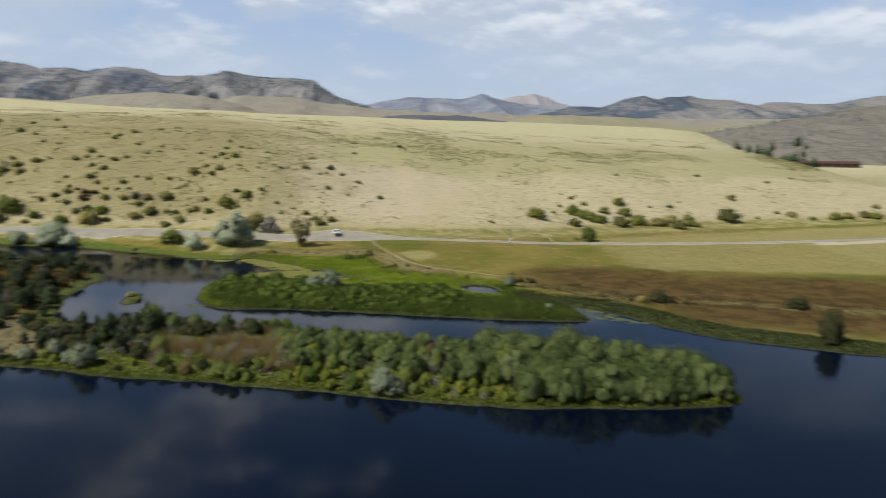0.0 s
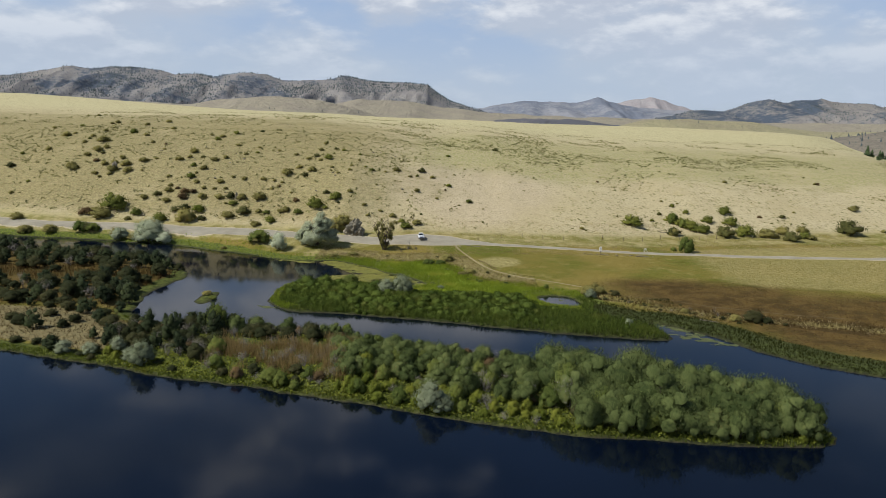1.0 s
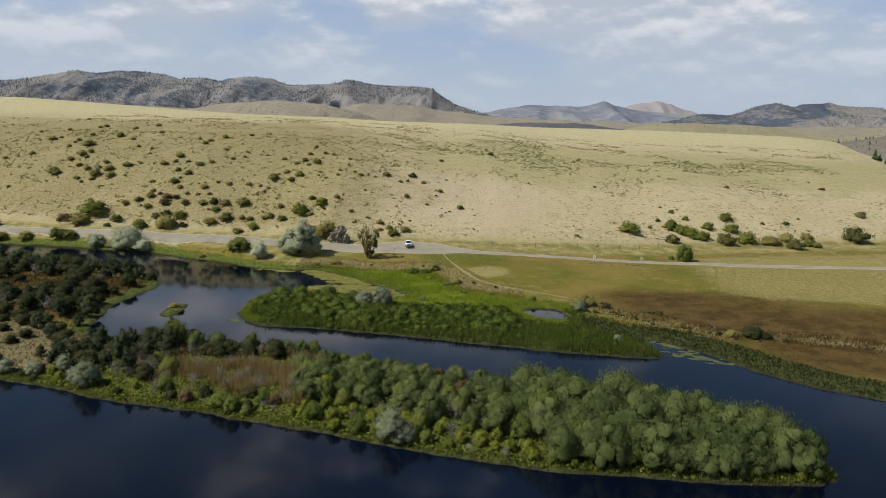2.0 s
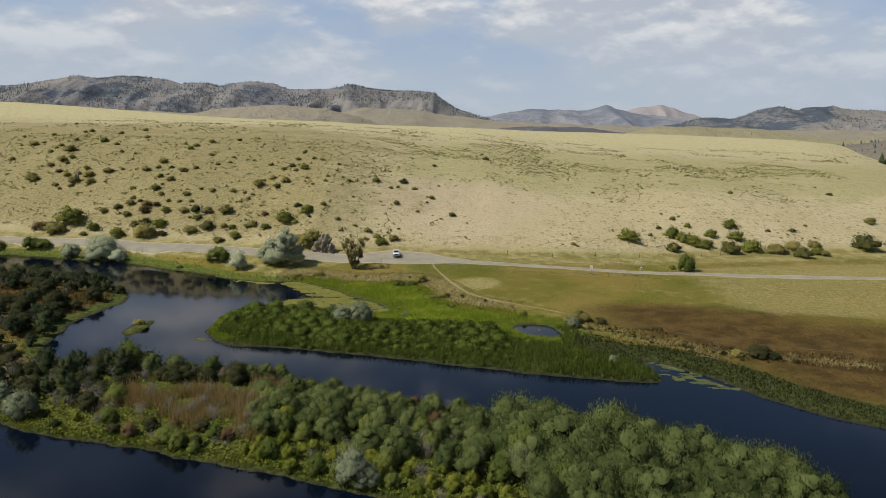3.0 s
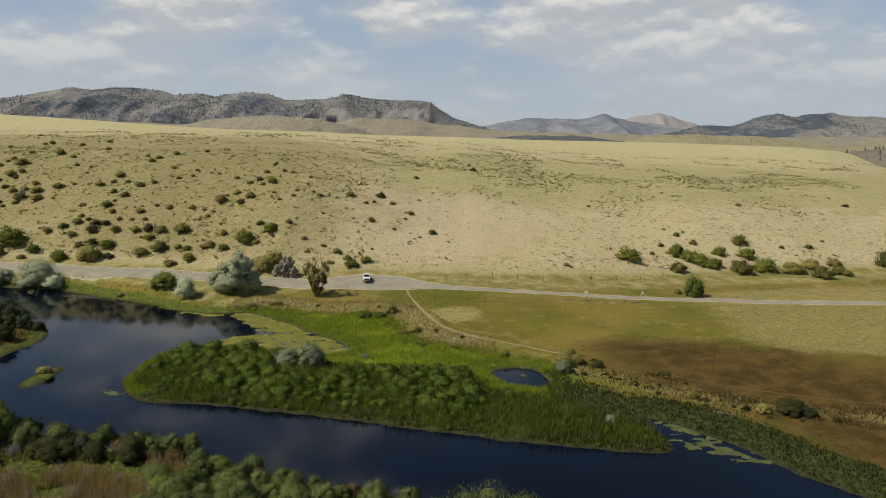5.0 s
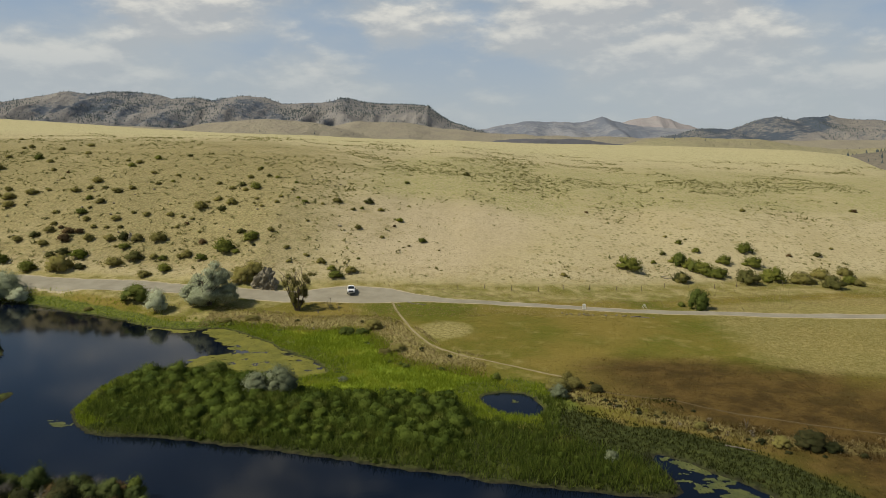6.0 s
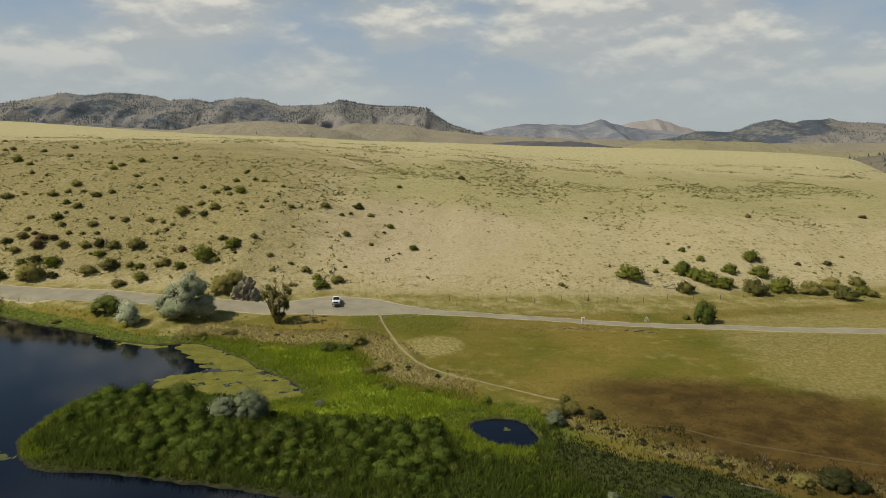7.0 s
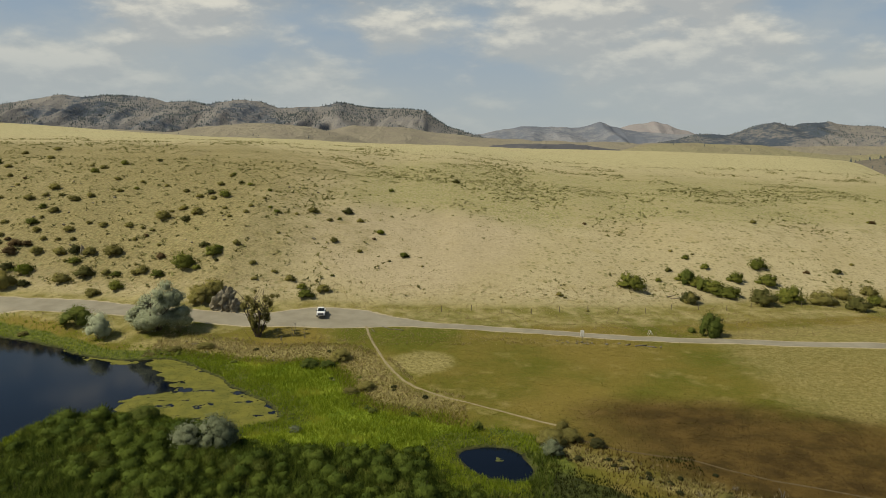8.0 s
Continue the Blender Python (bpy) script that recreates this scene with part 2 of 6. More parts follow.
def leaf_material(name, dark, light, odd, translucent=0.35):
    """Leaves: each leaf and each plant takes its own shade between two tones, a few an odd one."""
    m, n = material(name)
    each = n.add("ShaderNodeNewGeometry").outputs["Random Per Island"]
    plant = n.add("ShaderNodeObjectInfo").outputs["Random"]
    where = n.add("ShaderNodeTexCoord").outputs["Object"]
    clump = n.noise(where, 1.5, 4.0, 0.65)
    v = n.math("ADD", n.math("MULTIPLY", each, 0.22), n.math("ADD", n.math("MULTIPLY", plant, 0.36), n.math("MULTIPLY", clump, 0.79)))
    color = n.mix(n.ramp(v, 0.38, 1.02), dark, light)
    color = n.mix(n.math("MULTIPLY", n.ramp(plant, 0.55, 1.0), n.ramp(clump, 0.5, 0.75)), color, odd)
    finish(n, color, 0.8, spec=0.1, translucent=translucent)
    return m


def ground_material():
    m, n = material("river_valley_ground")
    where = n.add("ShaderNodeNewGeometry").outputs["Position"]

    def cover(name):
        return n.add("ShaderNodeAttribute", attribute_name=name).outputs["Fac"]
    patch = n.noise(where, 0.035, 5.0, 0.6)
    mid = n.noise(where, 0.22, 5.0, 0.6)
    small = n.noise(where, 1.3, 5.0, 0.65)
    tiny = n.noise(where, 6.0, 3.0, 0.6)
    grain = n.math("ADD", n.math("MULTIPLY", small, 0.6), n.math("MULTIPLY", tiny, 0.4))

    def broken(name, low=0.35, high=0.65, amount=0.5, wide=0.0):
        v = n.math("ADD", cover(name), n.math("MULTIPLY", n.math("SUBTRACT", mid, 0.5), amount))
        if wide:
            v = n.math("ADD", v, n.math("MULTIPLY", n.math("SUBTRACT", patch, 0.5), wide))
        return n.ramp(v, low, high)
    meadow = n.mix(n.ramp(patch, 0.35, 0.65), (0.150, 0.114, 0.026), (0.080, 0.084, 0.010))
    meadow = n.mix(n.ramp(mid, 0.52, 0.78, 0.0, 0.8), meadow, (0.225, 0.182, 0.066))
    hill = n.mix(n.ramp(patch, 0.3, 0.7), (0.302, 0.250, 0.137), (0.338, 0.284, 0.165))
    hill = n.mix(n.math("MULTIPLY", n.ramp(mid, 0.52, 0.72), 0.5), hill, (0.245, 0.205, 0.085))
    hill = n.mix(n.math("MULTIPLY", broken("sage", 0.2, 1.0, 0.9, 1.6), n.ramp(small, 0.40, 0.58)), hill, (0.200, 0.190, 0.070))
    hill = n.mix(n.math("MULTIPLY", broken("bare", 0.1, 1.1, 0.8, 1.4), 0.5), hill, (0.318, 0.256, 0.172))
    plateau = n.mix(n.ramp(mid, 0.3, 0.7), (0.330, 0.288, 0.150), (0.366, 0.322, 0.178))
    # Olive grass of the left slope, deepened to include its cloud shade.
    hill = n.mix(n.math("MULTIPLY", broken("olive", 0.05, 0.85, 0.7, 1.4), 0.9), hill, n.mix(n.ramp(small, 0.35, 0.65), (0.142, 0.117, 0.048), (0.215, 0.179, 0.080)))
    hill = n.mix(cover("plateau"), hill, plateau)
    lush = n.mix(n.ramp(mid, 0.35, 0.65), (0.105, 0.148, 0.013), (0.188, 0.224, 0.024))
    waterside = n.mix(n.ramp(small, 0.3, 0.7), (0.040, 0.054, 0.011), (0.105, 0.116, 0.021))
    # Reddish brown sedge, with cloud shade darkening its colour.
    sedge = n.mix(n.ramp(mid, 0.35, 0.65), (0.040, 0.025, 0.007), (0.082, 0.052, 0.014))
    straw = n.mix(n.ramp(small, 0.3, 0.7), (0.165, 0.140, 0.048), (0.250, 0.212, 0.084))
    herb = n.mix(n.ramp(small, 0.3, 0.7), (0.028, 0.036, 0.008), (0.075, 0.082, 0.017))
    mud = n.mix(n.ramp(small, 0.3, 0.7), (0.012, 0.011, 0.008), (0.030, 0.026, 0.016))
    color = n.mix(broken("hill", 0.3, 0.7, 0.4), meadow, hill)
    color = n.mix(broken("sedge", 0.10, 1.05, 0.5, 0.7), color, sedge)
    color = n.mix(n.math("MULTIPLY", broken("parched", 0.2, 0.9, 0.7), 0.75), color, n.mix(n.ramp(small, 0.3, 0.7), (0.172, 0.142, 0.048), (0.245, 0.200, 0.080)))
    color = n.mix(broken("straw", 0.25, 0.75, 0.9), color, straw)
    color = n.mix(broken("verge", 0.2, 0.9, 0.8), color, n.mix(n.ramp(mid, 0.35, 0.65), (0.165, 0.148, 0.046), (0.270, 0.228, 0.102)))
    color = n.mix(broken("dry_isle"), color, n.mix(n.ramp(small, 0.3, 0.7), (0.098, 0.080, 0.036), (0.148, 0.120, 0.054)))
    color = n.mix(broken("lush"), color, lush)
    color = n.mix(broken("isle"), color, herb)
    color = n.mix(broken("bank"), color, waterside)
    # Dark bank sedge, and shade painted on the ground under the thicket.
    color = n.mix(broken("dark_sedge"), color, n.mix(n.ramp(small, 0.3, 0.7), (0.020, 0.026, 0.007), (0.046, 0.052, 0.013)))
    color = n.mix(broken("dirt", 0.4, 0.6, 0.3), color, (0.315, 0.265, 0.175))
    color = n.mix(cover("bed"), color, mud)
    cells = n.add("ShaderNodeTexVoronoi", in_Vector=where, in_Scale=0.62, in_Randomness=1.0)
    own = n.add("ShaderNodeSeparateColor", in_0=cells.outputs["Color"])
    tuft = n.math("MULTIPLY", n.ramp(cells.outputs["Distance"], 0.52, 0.22), n.ramp(own.outputs[0], 0.35, 0.75))
    tuft = n.math("MULTIPLY", tuft, n.math("MULTIPLY", n.ramp(cover("hill"), 0.4, 0.9), n.ramp(mid, 0.34, 0.58, 0.4, 1.0)))
    tuft = n.math("MULTIPLY", tuft, n.ramp(cover("bare"), 0.0, 0.9, 1.0, 0.3))
    color = n.mix(tuft, color, n.mix(own.outputs[1], (0.128, 0.117, 0.050), (0.215, 0.192, 0.088)))
    fine = n.add("ShaderNodeTexVoronoi", in_Vector=where, in_Scale=1.5, in_Randomness=1.0)
    fine_own = n.add("ShaderNodeSeparateColor", in_0=fine.outputs["Color"])
    fine_tuft = n.math("MULTIPLY", n.ramp(fine.outputs["Distance"], 0.50, 0.20), n.ramp(fine_own.outputs[0], 0.40, 0.80))
    fine_tuft = n.math("MULTIPLY", fine_tuft, n.math("MULTIPLY", n.ramp(cover("hill"), 0.4, 0.9), n.ramp(patch, 0.36, 0.60, 0.35, 1.0)))
    color = n.mix(fine_tuft, color, n.mix(fine_own.outputs[1], (0.120, 0.105, 0.045), (0.230, 0.200, 0.100)))
    color = n.mix(0.72, color, n.mix(n.ramp(grain, 0.27, 0.73), (0.55, 0.55, 0.55), (1.0, 1.0, 1.0)), "MULTIPLY")
    color = n.mix(1.0, color, (1.56, 1.56, 1.56), "MULTIPLY")
    finish(n, color, 0.95, grain, 0.6, 0.35, spec=0.1)
    return m


GROUND = ground_material()


def gravel_material():
    m, n = material("pale_gravel")
    where = n.add("ShaderNodeNewGeometry").outputs["Position"]
    a, b, c = n.noise(where, 0.25, 4.0), n.noise(where, 2.2, 5.0, 0.65), n.noise(where, 14.0, 2.0)
    color = n.mix(n.ramp(a, 0.3, 0.7), (0.245, 0.218, 0.158), (0.305, 0.275, 0.205))
    color = n.mix(n.ramp(b, 0.55, 0.75), color, (0.28, 0.23, 0.14))
    finish(n, color, 0.95, c, 0.4, 0.03, spec=0.1)
    return m


def water_material():
    m, n = material("still_river_water")
    where = n.add("ShaderNodeNewGeometry").outputs["Position"]
    stretch = n.add("ShaderNodeMapping", in_0=where)
    stretch.inputs["Scale"].default_value = (0.5, 1.0, 1.0)
    ripple = n.math("ADD", n.noise(stretch, 0.9, 3.0, 0.5), n.math("MULTIPLY", n.noise(stretch, 5.0, 2.0), 0.3))
    calm = n.ramp(n.noise(where, 0.03, 3.0), 0.35, 0.7, 0.0006, 0.005)
    deep = n.mix(n.ramp(n.noise(where, 0.02, 3.0), 0.35, 0.65), (0.0012, 0.0026, 0.0065), (0.0022, 0.0048, 0.012))
    b = n.add("ShaderNodeBsdfPrincipled", in_Base_Color=deep, in_Roughness=0.06, in_IOR=1.333)
    b.inputs["Specular IOR Level"].default_value = 0.22
    n.put(b.inputs["Normal"], n.add("ShaderNodeBump", in_Height=ripple, in_Strength=calm, in_Distance=1.0))
    n.add("ShaderNodeOutputMaterial", in_0=b.outputs[0])
    return m


GRAVEL = gravel_material()
WATER = water_material()
BARK = simple("grey_brown_bark", (0.060, 0.045, 0.032), (0.17, 0.135, 0.10), 6.0, 0.9, 0.6, 0.03, 0.15)
DEADWOOD = simple("bleached_twigs", (0.13, 0.115, 0.095), (0.27, 0.24, 0.205), 4.0, 0.9, 0.4, 0.02, 0.1)
ROCK = simple("pale_lichened_rock", (0.150, 0.130, 0.090), (0.34, 0.300, 0.215), 0.8, 0.92, 0.9, 0.25, 0.15)
WILLOW = leaf_material("grey_green_willow_leaves", (0.040, 0.058, 0.015), (0.150, 0.178, 0.056), (0.155, 0.134, 0.042))
SILVER = leaf_material("silvery_olive_leaves", (0.120, 0.140, 0.076), (0.275, 0.300, 0.178), (0.21, 0.23, 0.13))
PALE = leaf_material("pale_silver_leaves", (0.25, 0.275, 0.165), (0.55, 0.575, 0.38), (0.43, 0.46, 0.29), 0.35)
BRUSH = leaf_material("dull_green_brush_leaves", (0.142, 0.128, 0.040), (0.320, 0.282, 0.084), (0.290, 0.215, 0.075))
SLOPE_GREEN = leaf_material("slope_green_leaves", (0.090, 0.106, 0.020), (0.235, 0.238, 0.046), (0.24, 0.21, 0.045))
SLOPE_DARK = leaf_material("slope_dark_leaves", (0.060, 0.064, 0.020), (0.145, 0.140, 0.042), (0.14, 0.11, 0.035))
GREEN = leaf_material("fresh_green_leaves", (0.064, 0.088, 0.018), (0.170, 0.190, 0.040), (0.18, 0.17, 0.04))
MARSH = leaf_material("marsh_willow_leaves", (0.056, 0.084, 0.014), (0.120, 0.156, 0.026), (0.125, 0.145, 0.026))
# Dull brush leaves with cloud shade worked into the tone.
SHADED_BRUSH = leaf_material("shaded_brush_leaves", (0.026, 0.032, 0.011), (0.074, 0.072, 0.026), (0.075, 0.050, 0.022))
DARK = leaf_material("dark_juniper_needles", (0.018, 0.026, 0.010), (0.048, 0.060, 0.021), (0.055, 0.055, 0.02), 0.1)
YELLOW = leaf_material("yellow_green_leaves", (0.090, 0.115, 0.014), (0.205, 0.215, 0.030), (0.22, 0.19, 0.03))
RUST = leaf_material("russet_brush_leaves", (0.085, 0.058, 0.026), (0.180, 0.118, 0.052), (0.15, 0.12, 0.05))


# ---- small building helpers ----
def mesh_of(name, verts, faces, mats, smooth=False, which=None):
    me = bpy.data.meshes.new(name)
    me.from_pydata([tuple(v) for v in verts], [], [tuple(f) for f in faces])
    for k in (mats if isinstance(mats, (list, tuple)) else [mats]):
        me.materials.append(k)
    if smooth:
        me.polygons.foreach_set("use_smooth", [True] * len(me.polygons))
    if which is not None:
        me.polygons.foreach_set("material_index", which)
    me.update()
    return me


def fast_mesh(name, verts, faces, mat, smooth=False, normals=None):
    """A mesh from arrays; all faces have the same number of corners."""
    verts, faces = np.asarray(verts, np.float32), np.asarray(faces, np.int32)
    me = bpy.data.meshes.new(name)
    k = faces.shape[1]
    me.vertices.add(len(verts))
    me.vertices.foreach_set("co", verts.ravel())
    me.loops.add(faces.size)
    me.loops.foreach_set("vertex_index", faces.ravel())
    me.polygons.add(len(faces))
    me.polygons.foreach_set("loop_start", np.arange(0, faces.size, k, dtype=np.int32))
    me.polygons.foreach_set("loop_total", np.full(len(faces), k, dtype=np.int32))
    if smooth:
        me.polygons.foreach_set("use_smooth", np.ones(len(faces), bool))
    me.materials.append(mat)
    me.update(calc_edges=True)
    me.validate()
    if normals is not None:
        me.polygons.foreach_set("use_smooth", np.ones(len(me.polygons), bool))
        me.normals_split_custom_set_from_vertices(np.asarray(normals, np.float32).tolist())
    return me


def grid_faces(nx, ny):
    i, j = np.meshgrid(np.arange(nx - 1), np.arange(ny - 1))
    a = (j * nx + i).ravel()
    return np.stack([a, a + 1, a + nx + 1, a + nx], 1)


def part(name, bm, mat, parent, label="", smooth=False):
    """One bmesh as one mesh object under a thing or a part."""
    me = bpy.data.meshes.new(name)
    bm.to_mesh(me)
    bm.free()
    me.materials.append(mat)
    if smooth:
        me.polygons.foreach_set("use_smooth", [True] * len(me.polygons))
    return child(name, me, parent, label)


def child(name, me, parent, label=""):
    ob = new(name, me)
    ob.parent = parent
    if label:
        tagged(ob, label)
    return ob


def leaves(rng, lobes, count, size, slim=0.6, inner=0.7, upright=0.25, heart=None):
    """Leaf sprays over a crown of egg-shaped lobes (centre, radii): verts, three-cornered faces and the soft normals of the crown."""
    weight = np.array([r[0] * r[1] + r[0] * r[2] for _, r in lobes])
    which = rng.choice(len(lobes), count, p=weight / weight.sum())
    centre = np.array([c for c, _ in lobes])[which]
    radii = np.array([r for _, r in lobes])[which]
    way = rng.normal(size=(count, 3))
    way[:, 2] = np.where(rng.random(count) < 0.6, np.abs(way[:, 2]), way[:, 2])
    way /= np.linalg.norm(way, axis=1, keepdims=True)
    far = inner + (1.2 - inner) * rng.random((count, 1)) ** 0.8
    at = centre + way * radii * far
    at[:, 2] = np.maximum(at[:, 2], 0.05 + 0.2 * rng.random(count))
    if heart is not None:
        out = at - np.array(heart)
        way = way * 0.35 + out / np.linalg.norm(out, axis=1, keepdims=True)
        way /= np.linalg.norm(way, axis=1, keepdims=True)
    face = way + rng.normal(size=(count, 3)) * 0.45 + (0, 0, 0.3)
    face /= np.linalg.norm(face, axis=1, keepdims=True)
    side = np.cross(face, rng.normal(size=(count, 3)))
    side /= np.linalg.norm(side, axis=1, keepdims=True)
    up = np.cross(side, face)
    up = up * (1 - upright) + np.array([0, 0, 1.0]) * upright * rng.random((count, 1)) * 1.5 + way * upright * 0.5
    up /= np.linalg.norm(up, axis=1, keepdims=True)
    s = size * (0.6 + 0.8 * rng.random((count, 1)))
    a, b = up * s, side * s * slim
    verts = np.stack([at - a * 0.8 - b, at - a * 0.65 + b, at + a], 1).reshape(-1, 3)
    soft = way * 0.8 + face * 0.28 + (0, 0, 0.15)
    soft /= np.linalg.norm(soft, axis=1, keepdims=True)
    turned = np.einsum("ij,ij->i", np.cross(side, up), soft) < 0
    tips = verts.reshape(-1, 3, 3)
    tips[turned] = tips[turned][:, ::-1]
    return tips.reshape(-1, 3), np.arange(count * 3).reshape(-1, 3), np.repeat(soft, 3, 0)


def limb(verts, faces, points, radii, sides=5):
    """Adds a tapered branch along points to lists of verts and faces."""
    base = len(verts)
    pts = [Vector(p) for p in points]
    for i, (p, r) in enumerate(zip(pts, radii)):
        along = (pts[min(i + 1, len(pts) - 1)] - pts[max(i - 1, 0)]).normalized()
        s = along.orthogonal().normalized()
        u = along.cross(s)
        for k in range(sides):
            a = 2 * math.pi * k / sides
            verts.append(p + (s * math.cos(a) + u * math.sin(a)) * r)
    for i in range(len(pts) - 1):
        for k in range(sides):
            a, b = base + i * sides + k, base + i * sides + (k + 1) % sides
            faces.append((a, b, b + sides, a + sides))


def branches(rng, stems, tall, spread, radius, twigs=2, lean=0.0):
    """Stems that fork outwards from one root."""
    verts, faces = [], []
    for k in range(stems):
        a = 2 * math.pi * (k + rng.random()) / stems
        out = spread * (0.35 + 0.65 * rng.random())
        top = Vector((math.cos(a) * out + lean, math.sin(a) * out, tall * (0.65 + 0.3 * rng.random())))
        root = Vector((math.cos(a) * radius * 1.6, math.sin(a) * radius * 1.6, -0.3))
        mid = root.lerp(top, 0.5) + Vector((rng.normal() * 0.08, rng.normal() * 0.08, 0.08)) * tall
        limb(verts, faces, [root, mid, top], [radius, radius * 0.6, radius * 0.12], 4)
        for _ in range(twigs):
            u = 0.35 + 0.5 * rng.random()
            start = mid.lerp(top, u) if rng.random() < 0.6 else root.lerp(mid, 0.5 + u / 2)
            tip = start + Vector((rng.normal() * 0.3, rng.normal() * 0.3, 0.25 + 0.25 * rng.random())) * tall * 0.6
            limb(verts, faces, [start, tip], [radius * 0.4, radius * 0.06], 3)
    return verts, faces


def crown_lobes(rng, count, wide, tall, low=0.2, lump=0.22):
    """A core and uneven lobes round it that together make a crown as wide and tall as given."""
    out = [((0, 0, tall * 0.44), (wide * 0.31, wide * 0.31, tall * 0.36))]
    for k in range(count):
        z = 1 - 1.08 * (k + 0.5) / count
        a, r = k * 2.39996 + rng.normal() * 0.35, math.sqrt(max(1 - z * z, 0)) * rng.uniform(0.8, 1.12)
        s = wide * lump * rng.uniform(0.72, 1.28)
        lift = tall * (low + 0.08) + max(z, 0) * (tall * (0.92 - low) - 0.75 * s) * rng.uniform(0.86, 1.1)
        out.append(((math.cos(a) * r * (wide * 0.5 - 0.8 * s), math.sin(a) * r * (wide * 0.5 - 0.8 * s), lift), (s * rng.uniform(0.8, 1.3), s * rng.uniform(0.8, 1.3), min(s, tall * 0.3) * rng.uniform(0.7, 1.35))))
    return out


ball = bmesh.new()
bmesh.ops.create_icosphere(ball, subdivisions=2, radius=1.0)
BALL_WAYS = np.array([v.co[:] for v in ball.verts])
BALL_FACES = np.array([[v.index for v in f.verts] for f in ball.faces])
ball.free()


def massed(rng, lobes, heart, grow=0.9):
    """The dense inner mass of a crown: a rough, dented body for each lobe."""
    verts, faces, soft = [], [], []
    for k, (c, r) in enumerate(lobes):
        dent = 1 + 0.16 * np.sin(BALL_WAYS @ rng.normal(size=3) * 3.1 + rng.random() * 6) + 0.13 * np.sin(BALL_WAYS @ rng.normal(size=3) * 6.3) + 0.07 * rng.normal(size=len(BALL_WAYS))
        at = np.array(c) + BALL_WAYS * np.array(r) * grow * dent[:, None]
        at[:, 2] = np.maximum(at[:, 2], 0.02)
        out = at - np.array(heart)
        way = BALL_WAYS * 0.4 + (0, 0, 0.1) + 0.6 * out / np.maximum(np.linalg.norm(out, axis=1, keepdims=True), 1e-6)
        verts.append(at)
        faces.append(BALL_FACES + k * len(BALL_WAYS))
        soft.append(way / np.linalg.norm(way, axis=1, keepdims=True))
    return np.vstack(verts), np.vstack(faces), np.vstack(soft)


def foliage(rng, lobes, count, size, heart, slim=0.3, inner=0.5, upright=0.4, grow=0.58):
    """Leaf sprays over a dense inner mass: verts, faces and normals."""
    v, f, soft = leaves(rng, lobes, count, size, slim, inner, upright, heart)
    v2, f2, soft2 = massed(rng, lobes, heart, grow)
    return np.vstack([v, v2]), np.vstack([f, f2 + len(v)]), np.vstack([soft, soft2])


def plant(name, seed, wide, tall, mat, count, leaf, lobes=7, low=0.2, stems=5, radius=0.06, wood=None, slim=0.28, lump=0.24, twigs=2, inner=0.5, upright=0.4, grow=0.58, dense=True):
    """A shrub or tree of unit build at the origin: an empty with stems and foliage."""
    rng = np.random.default_rng(seed)
    root = new(name)
    v, f = branches(rng, stems, tall * 0.85, wide * 0.33, radius, twigs)
    child("wood" if tall < 6 else "trunk", mesh_of("wood", v, f, wood or BARK, True), root)
    shape = crown_lobes(rng, lobes, wide, tall, low, lump)
    if dense:
        v, f, soft = foliage(rng, shape, count, leaf, (0, 0, tall * 0.25), slim, inner, upright, grow)
    else:
        v, f, soft = leaves(rng, shape, count, leaf, slim, 0.5, upright, (0, 0, tall * 0.25))
    child("foliage" if tall < 6 else "crown", fast_mesh("foliage", v, f, mat, normals=soft), root)
    root.location = (0, 0, -500)
    return root


def stand(proto, x, y, turn, size, sink=0.05, label="", category="", group="", squash=1.0):
    """A copy of a plant on the ground."""
    z = height_at(x, y)
    ob = copy_thing(proto, pose(x, y, z - sink, 0, 0, turn))
    ob.scale = (size, size, size * squash)
    return tagged(ob, label, category, group)


def retire(*protos):
    for p in protos:
        for o in (*p.children_recursive, p):
            bpy.data.objects.remove(o)


# ---- ground, water and road ----
def spread(points):
    out = []
    for a, b, n in points:
        out += list(np.linspace(a, b, n, endpoint=False))
    return out


def far_lines(start, end, n, power=2.2):
    return list(start + (end - start) * (np.arange(1, n + 1) / n) ** power)


